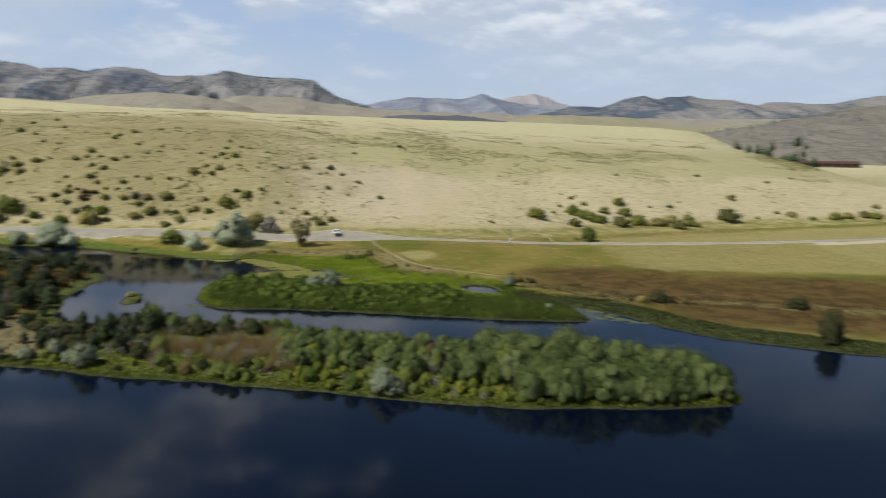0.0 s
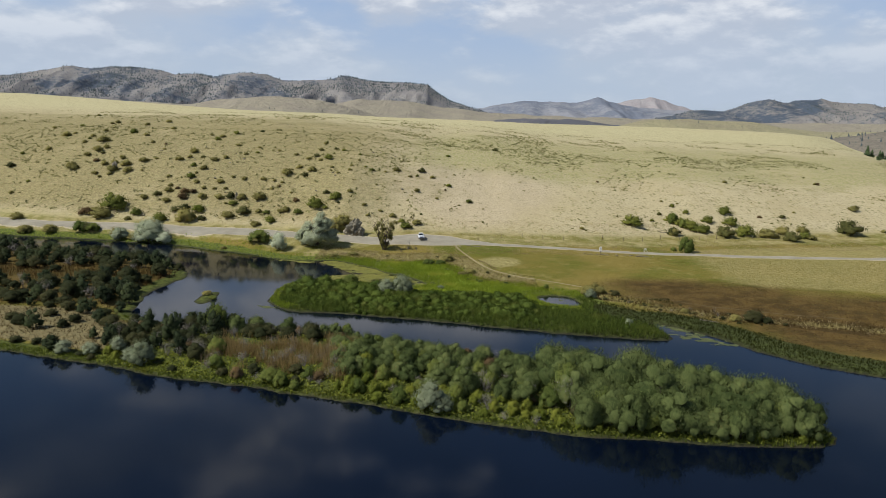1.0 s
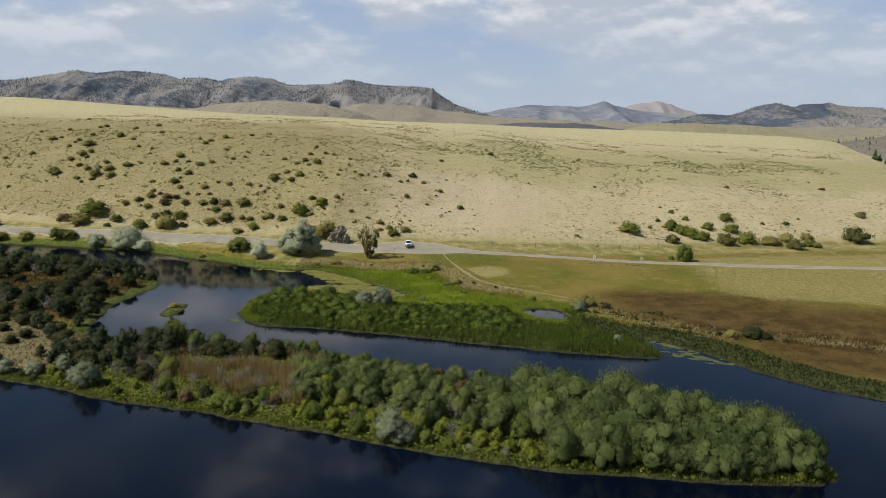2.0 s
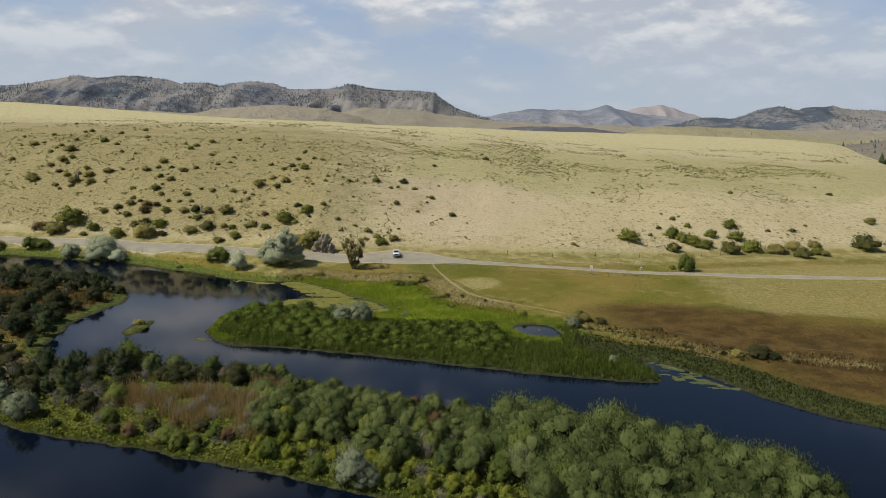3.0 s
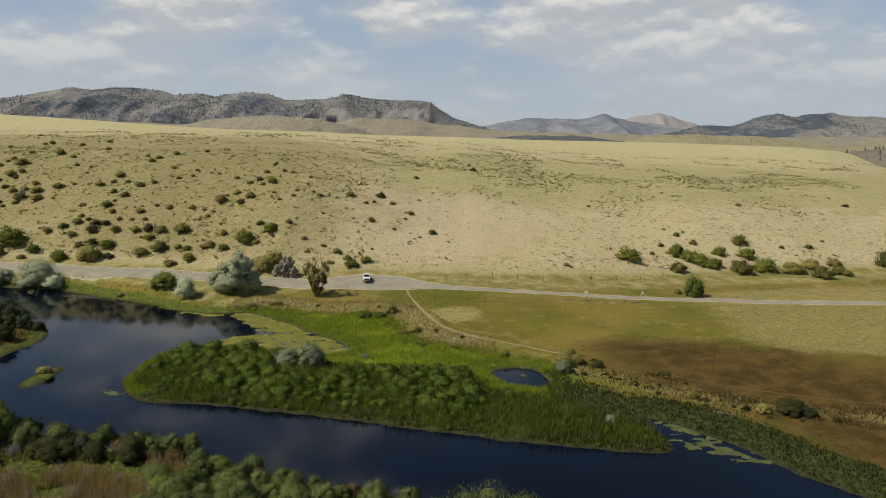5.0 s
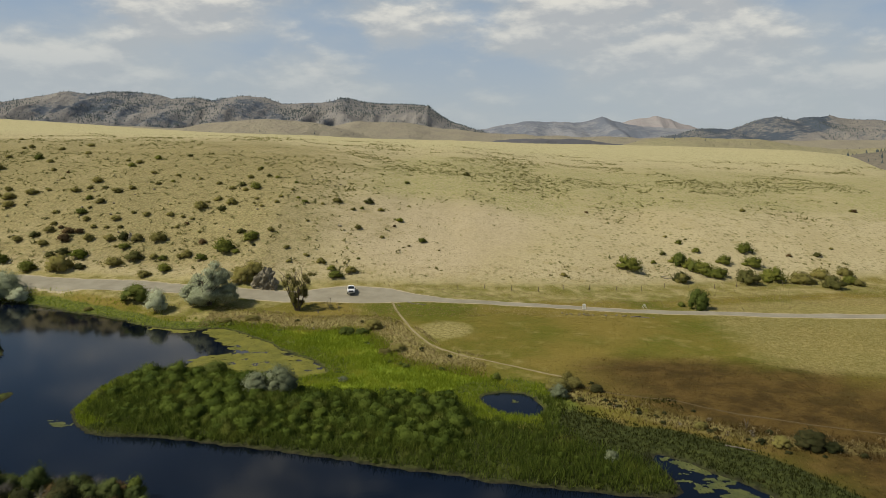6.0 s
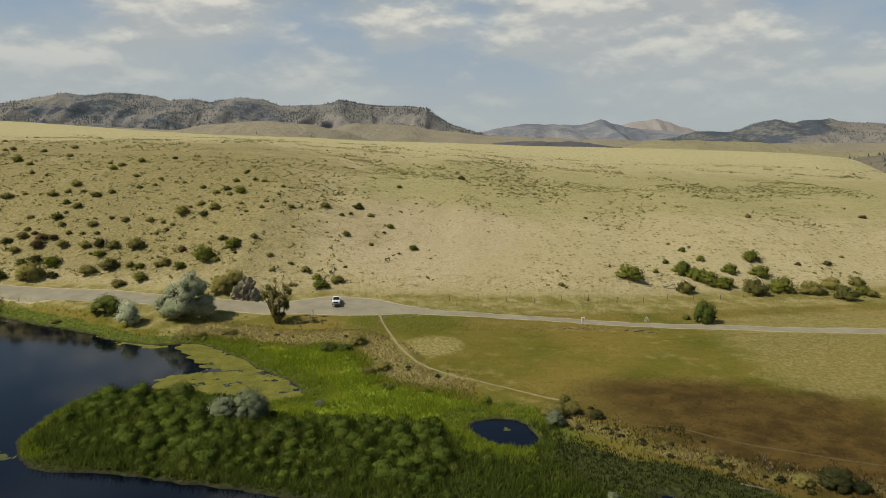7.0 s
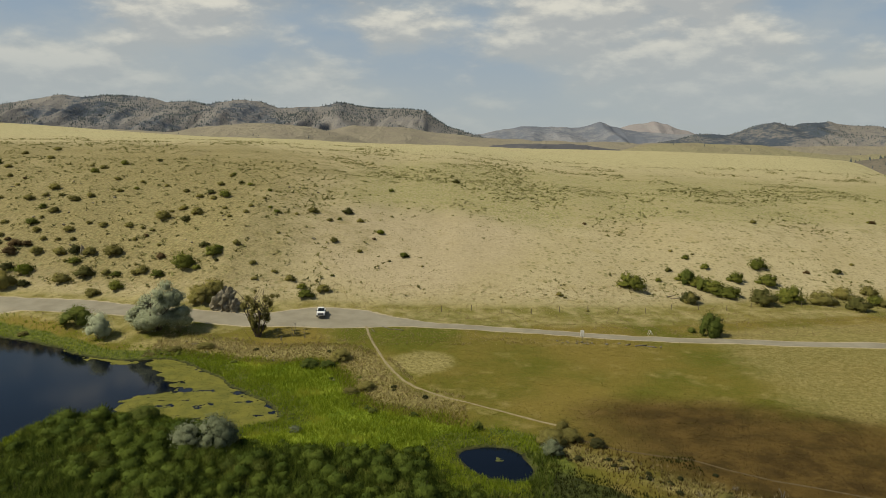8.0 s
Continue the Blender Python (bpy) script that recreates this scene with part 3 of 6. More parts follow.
def build_ground():
    xs = np.array(sorted([-v for v in far_lines(175, 4900, 34)] + spread([(-175, 175, 270)]) + [175.0] + far_lines(175, 4900, 34)))
    ys = np.array(sorted(far_lines(72, -4900, 26) + spread([(72, 300, 205), (300, 420, 60), (420, 960, 46)]) + [960.0] + far_lines(960, 4950, 24)))
    x, y = np.meshgrid(xs, ys)
    x, y = x.ravel(), y.ravel()
    z = height(x, y)
    me = fast_mesh("ground", np.stack([x, y, z], 1), grid_faces(len(xs), len(ys)), GROUND, True)
    near = (x > -420) & (x < 420) & (y > -60) & (y < 420)
    d, isle, main = np.full(x.shape, 300.0), np.full(x.shape, -30.0), np.full(x.shape, 300.0)
    d[near], isle[near], main[near] = shore(x[near], y[near])
    s = y - np.interp(x, TOE_X, TOE_Y)
    rd, at = line_distance(x[near], y[near], road_line)
    half = np.interp(at, np.arange(len(road_line)), road_line[:, 2])
    rd = rd - half
    dirt = np.zeros(x.shape)
    dirt[near] = 1 - step(rd, -0.2, 1.2)
    pale = 1 - step(np.hypot((x - 13) / 8.0, (y - 205) / 9.0), 0.4, 1.25)
    marsh = np.maximum(inside_distance(x, y, lush_ring), inside_distance(x, y, thicket_ring) - 2)
    russet = inside_distance(x, y, russet_shade_ring) + 9 * fbm(x / 22.0, y / 12.0, 4, 15)
    belt, _ = line_distance(x, y, belt_line)
    belt = belt + 1.8 * fbm(x / 6.0, y / 4.0, 3, 16)
    shoreward = step(x, 30, 46)
    layers = {
        "hill": step(s, -10, 6),
        "plateau": step(s, 110, 330),
        "lush": step(inside_distance(x, y, lush_ring), -3, 3),
        "bank": (1 - step(main, 2.5, np.interp(x, [-60, -30, 40, 60], [6.5, 7.5, 8, 9]))) * step(main, -3, -1) * (1 - shoreward),
        # Bank sedge, plus painted shade inside the thicket.
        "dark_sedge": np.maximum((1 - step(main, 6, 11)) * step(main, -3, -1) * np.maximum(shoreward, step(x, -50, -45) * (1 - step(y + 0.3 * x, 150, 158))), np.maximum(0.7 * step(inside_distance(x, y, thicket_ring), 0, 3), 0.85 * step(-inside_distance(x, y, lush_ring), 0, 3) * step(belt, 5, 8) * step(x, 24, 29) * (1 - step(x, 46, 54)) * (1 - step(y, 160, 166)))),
        # Russet sedge plus painted cloud shade: lower meadow and peninsula.
        "sedge": np.maximum(step(russet, -15, 13), 0.8 * step(-x, 62, 72) * step(isle, 1, 4) * step(y, 138, 152)),
        "straw": np.maximum(np.maximum(0.46 * (1 - step(belt, 1.5, 5.5)), 0.7 * (1 - step(np.abs(marsh + 6), 2, 7)) * step(y, 172, 188) * (1 - step(s, -20, -12))), 0.75 * pale),
        "dry_isle": step(-x, 52, 66) * step(isle, 2.5, 6) * (1 - step(y - 0.12 * (-70 - x), 136, 146)),
        "parched": step(x, 62, 84) * step(y - 0.2 * (80 - x), 168, 180) * (1 - step(s, -30, -20)),
        "verge": np.maximum(0.62 * step(s, -24, -14) * (1 - step(s, -4, 12)), 0.75 * step(-x, 42, 55) * step(main, 5, 9) * (1 - step(s, -6, 10))),
        "isle": np.maximum(step(isle, -3.0, -1.5), step(inside_distance(x, y, islet_ring), -3, -1)) * (1 - step(-x, 60, 70) * step(isle, 2, 5)),
        "sage": step(s, 35, 70) * (1 - step(s, 130, 230)) * step(x, -60, 10) * 0.9,
        # Left slope: olive grass and painted cloud shade together.
        "olive": step(-x, -5, 60) * step(s, -4, 12) * (1 - step(s, 110, 240)) * 0.85,
        "bare": (1 - step(np.hypot((x - 8) / 42.0, (s - 36) / 40.0), 0.5, 1.1)),
        "dirt": dirt,
        "bed": 1 - step(d, -0.3, 0.7),
    }
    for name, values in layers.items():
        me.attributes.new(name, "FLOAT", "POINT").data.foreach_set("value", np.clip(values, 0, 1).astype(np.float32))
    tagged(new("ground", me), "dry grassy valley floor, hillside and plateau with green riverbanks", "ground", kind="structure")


build_ground()
wx, wy = np.meshgrid(np.linspace(-1500, 1500, 13), np.linspace(-230, 330, 9))
tagged(new("water", fast_mesh("water", np.stack([wx.ravel(), wy.ravel(), 0 * wx.ravel()], 1), grid_faces(13, 9), WATER)),
       "dark still river water mirroring clouds", "water", kind="structure")


def strip(name, line, halves, mat, across, lift, rag, label, category):
    """A ribbon laid on the ground, with ragged edges."""
    line = np.asarray(line)
    along = np.gradient(line[:, :2], axis=0)
    along /= np.linalg.norm(along, axis=1, keepdims=True)
    side = np.stack([-along[:, 1], along[:, 0]], 1)
    u = np.linspace(-1, 1, across)
    wob = 1 + rag * np.stack([fbm(line[:, 0] / 3.0, line[:, 1] / 3.0, 3, 71), fbm(line[:, 0] / 3.0, line[:, 1] / 3.0, 3, 77)], 1)
    wide = np.where(u[None] < 0, wob[:, :1], wob[:, 1:]) * halves[:, None] * u[None]
    x = line[:, :1] + side[:, :1] * wide
    y = line[:, 1:2] + side[:, 1:2] * wide
    z = height(x.ravel(), y.ravel()).reshape(x.shape) + lift * (1 - 0.9 * (np.abs(u[None]) > 0.99))
    me = fast_mesh(name, np.stack([x.ravel(), y.ravel(), z.ravel()], 1), grid_faces(across, len(line)), mat, True)
    return tagged(new(name, me), label, category, kind="structure")


fine_road = smooth_line(ROAD[1:-1], per=24)
strip("road", fine_road, fine_road[:, 2], GRAVEL, 13, 0.10, 0.10, "pale gravel road with a wide pull-out", "road")
TRAIL_DIRT = simple("trodden_pale_soil", (0.23, 0.185, 0.10), (0.32, 0.265, 0.155), 1.2, 0.95, 0.4, 0.03, 0.1)
fine_trail = smooth_line(TRAIL, per=14)
strip("footpath", fine_trail, np.full(len(fine_trail), 0.27), TRAIL_DIRT, 5, 0.07, 0.35, "narrow trodden dirt footpath through the grass", "path")
side_trail = smooth_line(SIDE_TRAIL, per=14)
WORN = simple("worn_brown_soil", (0.085, 0.062, 0.03), (0.14, 0.105, 0.055), 1.2, 0.95, 0.4, 0.03, 0.1)
strip("footpath", side_trail, np.full(len(side_trail), 0.17), WORN, 5, 0.06, 0.5, "faint worn track through the russet grass", "path")


# ---- distant hills ----
def slope_material(name, grass, wood, rock, cover):
    """Far slopes: dry grass, patches of pine wood and bare rock."""
    m, n = material(name)
    where = n.add("ShaderNodeNewGeometry").outputs["Position"]
    big, mid, small = n.noise(where, 0.0035, 5.0, 0.6), n.noise(where, 0.016, 5.0, 0.65), n.noise(where, 0.07, 4.0, 0.7)
    v = n.math("ADD", n.math("MULTIPLY", big, 0.5), n.math("ADD", n.math("MULTIPLY", mid, 0.3), n.math("MULTIPLY", small, 0.2)))
    speck = n.noise(where, 0.22, 3.0, 0.6)
    color = n.mix(n.ramp(mid, 0.35, 0.7), grass, rock)
    color = n.mix(n.ramp(speck, 0.52, 0.64, 0.0, 0.55), color, wood)
    color = n.mix(n.ramp(v, cover - 0.05, cover + 0.05), wood, color)
    finish(n, color, 0.95, small, 0.8, 12.0, spec=0.05)
    return m


def ridge(name, y, profile, depth, seed, mat, label, nx=200, nv=40, rough=0.16, front=1.0, cliff=0.0):
    """A range whose crest runs across the view at distance y; profile: places and heights of the crest."""
    px, pz = zip(*profile)
    x = np.linspace(px[0], px[-1], nx)
    v = np.linspace(-1, 0.6, nv)
    crest = np.interp(x, px, pz) + 5 * fbm(x / 60.0, x * 0 + seed, 4, seed) * (y / 3000.0)
    gx, gv = np.meshgrid(x, v)
    fall = np.where(gv < 0, 1 - np.abs(gv) ** front, 1 - (gv / 0.6) ** 2)
    spur = fbm(gx / (depth * 0.22) + 0.4 * fbm(gx / depth, gv, 2, seed + 3), gv * 0.9, 4, seed + 1)
    spur = (1 - np.abs(spur)) ** 2 - 0.55
    mid = np.clip(4 * np.abs(gv) * (1 - np.abs(gv)), 0, 1)
    z = crest[None] * np.clip(fall + rough * spur * mid + 0.35 * rough * fbm(gx / (depth * 0.06), gv * 6, 3, seed + 9) * mid, 0, None)
    if cliff:
        z = np.where(fall > 1 - cliff, np.maximum(z, crest[None] * 0.93), z)
    z = z - 6 * (np.abs(gv) > 0.985)
    me = fast_mesh(name, np.stack([gx.ravel(), (y + gv * depth + 0.1 * depth * fbm(gx / depth, gx * 0, 2, seed)).ravel(), z.ravel()], 1), grid_faces(nx, nv), mat, True)
    tagged(new(name, me), label, "mountain", kind="structure")
    return gx.ravel(), (y + gv * depth + 0.1 * depth * fbm(gx / depth, gx * 0, 2, seed)).ravel(), z.ravel()


# Wooded ranges: the bluish haze of distance is mixed into these tones.
HAZY_FOREST = slope_material("far_hazy_wooded_slopes", (0.275, 0.250, 0.215), (0.088, 0.104, 0.128), (0.225, 0.212, 0.200), 0.47)
HAZY_WOODED = slope_material("half_wooded_hazy_brown_slopes", (0.270, 0.244, 0.205), (0.078, 0.094, 0.116), (0.215, 0.198, 0.180), 0.48)
ERODED = slope_material("eroded_grey_brown_hill", (0.205, 0.178, 0.135), (0.085, 0.090, 0.070), (0.165, 0.145, 0.115), 0.42)
MEADOWED = slope_material("grassy_mesa", (0.315, 0.282, 0.160), (0.17, 0.165, 0.10), (0.275, 0.240, 0.150), 0.34)
# Horizon ranges: paler and flatter still, with the air's haze in the colour.
HAZE_BLUE = slope_material("far_haze_blue_slopes", (0.29, 0.29, 0.295), (0.165, 0.18, 0.21), (0.26, 0.255, 0.26), 0.50)
PINK = slope_material("far_hazy_bare_slopes", (0.34, 0.315, 0.30), (0.23, 0.225, 0.235), (0.33, 0.29, 0.28), 0.38)
TAN = slope_material("dry_foothills", (0.305, 0.268, 0.190), (0.17, 0.165, 0.12), (0.265, 0.230, 0.175), 0.36)
DUSK = slope_material("dark_mesa", (0.19, 0.175, 0.165), (0.115, 0.115, 0.125), (0.16, 0.145, 0.14), 0.55)
ridge("mountain_range", 4750, [(-4500, 280), (-2740, 283), (-2500, 302), (-2260, 274), (-1010, 285), (-870, 286), (-740, 271), (-300, 200), (200, 90)], 500, 11, HAZE_BLUE, "hazy blue wooded mountains on the horizon")
ridge("mountain_range", 4500, [(0, 95), (260, 137), (470, 179), (690, 174), (820, 182), (930, 213), (1000, 183), (1160, 154), (1470, 138), (1800, 100)], 900, 12, HAZE_BLUE, "hazy mountains with a pointed peak", front=0.8)
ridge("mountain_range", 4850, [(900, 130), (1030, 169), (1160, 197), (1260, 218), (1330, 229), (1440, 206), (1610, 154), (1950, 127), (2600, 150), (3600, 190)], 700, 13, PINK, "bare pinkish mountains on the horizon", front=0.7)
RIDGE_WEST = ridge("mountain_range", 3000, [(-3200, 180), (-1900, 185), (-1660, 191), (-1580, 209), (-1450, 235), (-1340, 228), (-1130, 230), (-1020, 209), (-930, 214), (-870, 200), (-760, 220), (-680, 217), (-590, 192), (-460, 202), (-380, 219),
      (-290, 203), (-160, 200), (-52, 189), (-38, 176), (-14, 160), (30, 134), (120, 105), (260, 60)], 900, 14, HAZY_FOREST, "rugged wooded mountain range with a blunt cliff", nx=420, nv=70, rough=0.3, front=0.75)
RIDGE_EAST = ridge("mountain_range", 3500, [(900, 60), (1020, 88), (1170, 115), (1320, 116), (1420, 154), (1500, 178), (1600, 156), (1750, 183), (1850, 165), (2000, 160), (2120, 138), (2270, 157), (2520, 155), (2790, 200), (3600, 230)], 900, 15, HAZY_WOODED,
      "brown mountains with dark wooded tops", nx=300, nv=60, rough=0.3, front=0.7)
HILL_WEST = ridge("foothill", 1700, [(-1000, 70), (-700, 80), (-560, 76), (-500, 85), (-370, 95), (-270, 90), (-200, 74), (-120, 50), (-60, 20)], 420, 16, TAN, "low bare foothill with scattered pines", rough=0.12)
ridge("foothill", 2350, [(-500, 60), (-350, 92), (-250, 112), (-110, 108), (40, 88), (170, 76), (290, 70), (600, 66), (1000, 60), (1700, 70)], 500, 17, TAN, "pale grassy foothills below the mountains", rough=0.1)
ridge("foothill", 1750, [(60, 20), (110, 46), (130, 54), (230, 57), (330, 53), (410, 44), (520, 20)], 160, 18, DUSK, "dark flat-topped mesa", nx=80, nv=24, cliff=0.25)
HILL_EAST = ridge("foothill", 1500, [(280, 20), (350, 44), (400, 55), (490, 58), (620, 55), (670, 45), (760, 38), (1000, 45), (1500, 60)], 260, 19, MEADOWED, "low tan hills beyond the plateau", rough=0.1)
HILL_NEAR = ridge("foothill", 930, [(440, 4), (480, 24), (520, 36), (565, 42), (610, 52), (660, 60), (730, 70), (830, 78), (1100, 90)], 300, 20, ERODED, "eroded bare hill with pines at its foot", rough=0.30, front=1.7)

# ---- plants of the hillside ----
BRUSH_LABEL = "rounded dull green brush on the dry hillside"
hill_protos = [plant("hill_shrub", 100 + k, 4.0, 2.3, m, n, 0.20, lobes=lb, low=0.08, stems=4, radius=0.05, lump=0.25, twigs=1, slim=0.4)
               for k, (m, n, lb) in enumerate([(BRUSH, 620, 8), (BRUSH, 620, 6), (BRUSH, 620, 10), (SLOPE_GREEN, 620, 8), (SLOPE_DARK, 620, 7), (RUST, 620, 8), (YELLOW, 620, 8)])]
hill_choice = random.Random(5)
HILL_LABELS = (BRUSH_LABEL, BRUSH_LABEL, BRUSH_LABEL, "fresh green leafy shrub on the dry slope", "dark green dense shrub on the slope", "russet brown shrub on the dry slope", "yellow-green leafy shrub on the dry slope")


def hill_bushes(places, group, kind=None, greens=0.12):
    for x, y, wide in places:
        k = hill_choice.random()
        i = kind if kind is not None else 3 if k < greens else 4 if k < greens + 0.06 else 5 if k > 0.96 else hill_choice.randrange(3)
        s = wide * hill_choice.uniform(0.88, 1.04) / 4.0
        stand(hill_protos[i], x, y, hill_choice.uniform(0, 360), s, 0.1 * s, HILL_LABELS[i], "shrub", group, hill_choice.uniform(0.72, 1.05))


hill_bushes([(-39.8, 246.6, 8.1), (-44.9, 249.8, 2.1), (-71.7, 251.4, 5.2), (-13.9, 252.3, 4.6), (-72.1, 253.7, 2.2), (-31.6, 254.6, 2.2), (-22.8, 255.9, 2.9), (-98.7, 258.6, 8.7), (-27.5, 258.6, 2.2), (-93.1, 259.2, 3.9), (-12.6, 259.7, 1.3), (-83.8, 260.4, 5.8), (-43.1, 260.7, 1.5), (-33.5, 260.9, 2.6), (-120.8, 261.1, 3.3), (-62.5, 261.1, 3.8), (-64.7, 261.1, 3), (-72.8, 262.4, 2.7), (-119.2, 265.1, 5.4), (-132.4, 265.3, 9.4), (-105.1, 266.1, 4.1), (-59.8, 267, 3.1), (10.7, 267.7, 1.1), (-39.6, 268.1, 2.7), (-84, 268.8, 4.4), (1.6, 269.5, 1.3), (-87, 269.7, 2)], "brush at the pull-out")
hill_bushes([(-136.8, 271, 3.5), (-74.6, 271.9, 6.8), (-81.3, 272.5, 4.4), (-110.6, 272.8, 3.8), (-6.9, 273.4, 1.7), (-90.3, 273.6, 4.5), (-97.3, 274.2, 4.6), (-63, 274.4, 1.6), (-120.5, 276.6, 3.9), (-30.3, 277.5, 1.4), (-14.7, 277.6, 2.7), (-133.9, 278.3, 3.1), (-71.3, 278.5, 1.8), (-111.8, 279.8, 4.3), (-94, 280.1, 1.9), (-89.7, 280.2, 2.3), (-68.8, 280.3, 2), (-98.3, 280.5, 2.5), (-108.8, 281.1, 2.6), (-3.6, 281.9, 1.4), (-68.1, 283.6, 1.9), (-112.3, 283.8, 2.6), (-93.1, 284.9, 3.8), (-102.6, 285, 3), (-71.6, 285.3, 1.9), (-46.4, 286, 2), (-76.3, 287.2, 3)], "brush on the lower slope")
hill_bushes([(-41.9, 287.7, 2), (-84.3, 288.1, 3.2), (-89, 289, 2.1), (-57.5, 291.6, 4.2), (-17.7, 291.6, 2.5), (-68, 291.7, 5.5), (-116, 292.5, 2.9), (-27.8, 292.6, 1.7), (-41.6, 292.9, 1.9), (-105.1, 293.2, 1.8), (-8.8, 293.4, 2.5), (-49.8, 293.7, 1.9), (-145.7, 295.9, 2.4), (-66.7, 296.1, 1.7), (-102.8, 296.6, 3.6), (-141.8, 297, 2.8), (-23.6, 297.2, 3.4), (-63.6, 297.9, 3.4), (-129.4, 298.8, 1.6), (-148.9, 299, 3.4), (-135.2, 299.1, 4.7), (-108.2, 300.3, 3), (-142.3, 300.6, 6.2), (-39.4, 301.1, 1.7), (-55.9, 303, 2.6), (-52.7, 304.4, 4.8), (-138, 304.6, 5.8)], "brush on the middle slope")
hill_bushes([(-161.6, 305.9, 6.5), (-101.2, 306.1, 4.6), (-61.2, 306.7, 3.1), (-148.1, 307.1, 3.9), (-144.2, 308, 3.9), (-131.9, 308.1, 5.3), (-116.9, 308.7, 4.2), (-97.3, 309.1, 3), (-39.9, 310.8, 2), (-127.6, 311.2, 2.4), (-153.6, 311.8, 3.5), (-142.7, 312.6, 3.4), (-113.5, 312.7, 2.8), (-67.8, 313.6, 2.7), (-89.6, 313.8, 2.8), (-85.4, 316.6, 2.1), (-57.8, 318.5, 3), (-113.8, 319.3, 4.4), (-160.8, 319.5, 4.1), (-76.7, 320.7, 1.9), (-155.1, 321.6, 3.1), (-128.1, 322.8, 2.2), (-85.8, 323.4, 2.6), (-158, 324.3, 4.7), (-156.1, 328.2, 3.7), (-96.8, 329.3, 3.4), (-130.6, 332, 1.8)], "brush on the upper slope")
hill_bushes([(-57.9, 332.1, 2.2), (-2, 332.7, 2.8), (-57.8, 334.2, 2.2), (-137.8, 335.6, 2.3), (-108.5, 337.7, 3.5), (-162, 339.8, 7), (-171.3, 340.5, 2.7), (-108.3, 344.5, 3.4), (-172, 347.5, 2.2), (-145.4, 348.2, 3.3), (-114.4, 348.8, 2.4), (-173.1, 353.6, 3.4), (-155, 358, 5), (-188, 358.5, 5.8), (-185.6, 362.5, 2.4), (-138.5, 366.3, 3.7), (-172.4, 366.9, 3.5), (-206.4, 384, 2.5), (-158.1, 384.3, 3.6), (-193.6, 387.6, 3.1), (-181.4, 395.9, 3.1), (-179, 397.9, 3.8), (-152.6, 400.8, 4.3), (-211.6, 449, 2.9)], "brush on the high slope")
hill_bushes([(-107.6, 311.6, 2.6), (-92.5, 358.1, 2.6), (-60.1, 288.7, 3.8), (-58.4, 309.1, 3.3), (-115.6, 278.1, 3.9), (-85.9, 273.8, 4.1), (-101.9, 267.3, 5.3), (-78.5, 262.3, 5.8), (-48.5, 268.9, 3.1), (-131.7, 252.9, 6.2), (-51.4, 320, 2.3), (-13.4, 299.5, 3.8), (21.2, 356, 3.8)], "dark shrubs of the western slope", 4)
hill_bushes([(-103, 350.7, 3.7), (-106, 289.3, 4.8), (-129.9, 271.5, 11.2), (-108.4, 259.2, 7.2), (-69.7, 261.3, 3.5), (-66.9, 254.3, 4.9), (-44.6, 263.5, 4.9), (-51.6, 260.3, 7.5), (-57.4, 257.7, 4.1), (-47.6, 258.4, 3), (-47.8, 317.4, 2.3), (-33.3, 290.9, 2.9), (-15, 293.2, 1.7), (5.5, 272.7, 2.9), (-19.3, 252.9, 3.2), (-17.7, 249.2, 5.3)], "green shrubs of the western slope", 3)
hill_bushes([(-104.7, 274.3, 5), (-105, 278.1, 4.7), (-101.7, 278, 3.4), (-139.4, 268.8, 7.4)], "russet brush of the lower slope", 5)
hill_bushes([(-96.1, 265.5, 5.6), (-36.1, 294.1, 1.7), (-2.2, 286.7, 2.8), (-44.1, 265.8, 3.4)], "yellow-green shrubs of the slope", 6)
hill_bushes([(-164.5, 266.3, 5.8), (-192.5, 315.5, 4.5), (-184.4, 333.1, 3.5), (-159.9, 304.7, 4.3), (-194.9, 329.9, 2.9), (-179.4, 290.5, 2.6), (-176.3, 298.2, 2.1)], "brush beyond the western slope")
hill_bushes([(66.5, 263.5, 8.4), (87.2, 283.8, 2.5), (91, 277.9, 3.1), (83.1, 270.1, 5.9), (85.4, 267.9, 5.1), (88.5, 265.9, 7.9), (92.5, 262.7, 7), (89.8, 262.7, 5.1), (107.3, 280.8, 5.9), (106.3, 271.5, 6.6), (130.6, 260.8, 4.9)], "brush along the hill's foot", 3)
hill_bushes([(79.7, 274.9, 2.4), (80.3, 257.2, 5.7), (99.9, 258.5, 7.8), (122.9, 254.6, 7.2), (130.8, 281.6, 3.5), (151.7, 269.6, 10.5)], "brush along the hill's foot", 4)
hill_bushes([(75.2, 268.6, 2), (97.5, 271.5, 4.9), (108.4, 261.8, 8.8), (116.3, 260.7, 8.4), (124.4, 265.8, 6.6), (132.9, 268.4, 5.9), (132.1, 258.7, 3.7), (167.4, 296.8, 5.8), (121.2, 280.1, 2.1), (46.2, 255.6, 2.2), (47.5, 254.4, 1.4), (51.9, 247.3, 1.1), (62.1, 308.9, 1.8), (120.9, 319, 2.9), (84.4, 289.2, 1.7), (138, 287.5, 1.8), (90.3, 287.1, 1.3)], "brush along the hill's foot")
hill_bushes([(169.9, 334.6, 3.1)], "brush along the hill's foot", greens=0.3)
hill_bushes([(167.9, 274.9, 2.6), (182.3, 283.2, 3.3), (187.1, 280, 5.5), (194.1, 275, 4.4), (206, 276.4, 6.7), (214.1, 279.2, 6.8), (224.5, 281.9, 7), (228.3, 279.5, 7), (241.6, 296.9, 4.3), (203, 326.3, 3.1), (169.3, 335.3, 2.4), (223, 336.8, 2.6)], "brush along the hill's foot", greens=0.3)

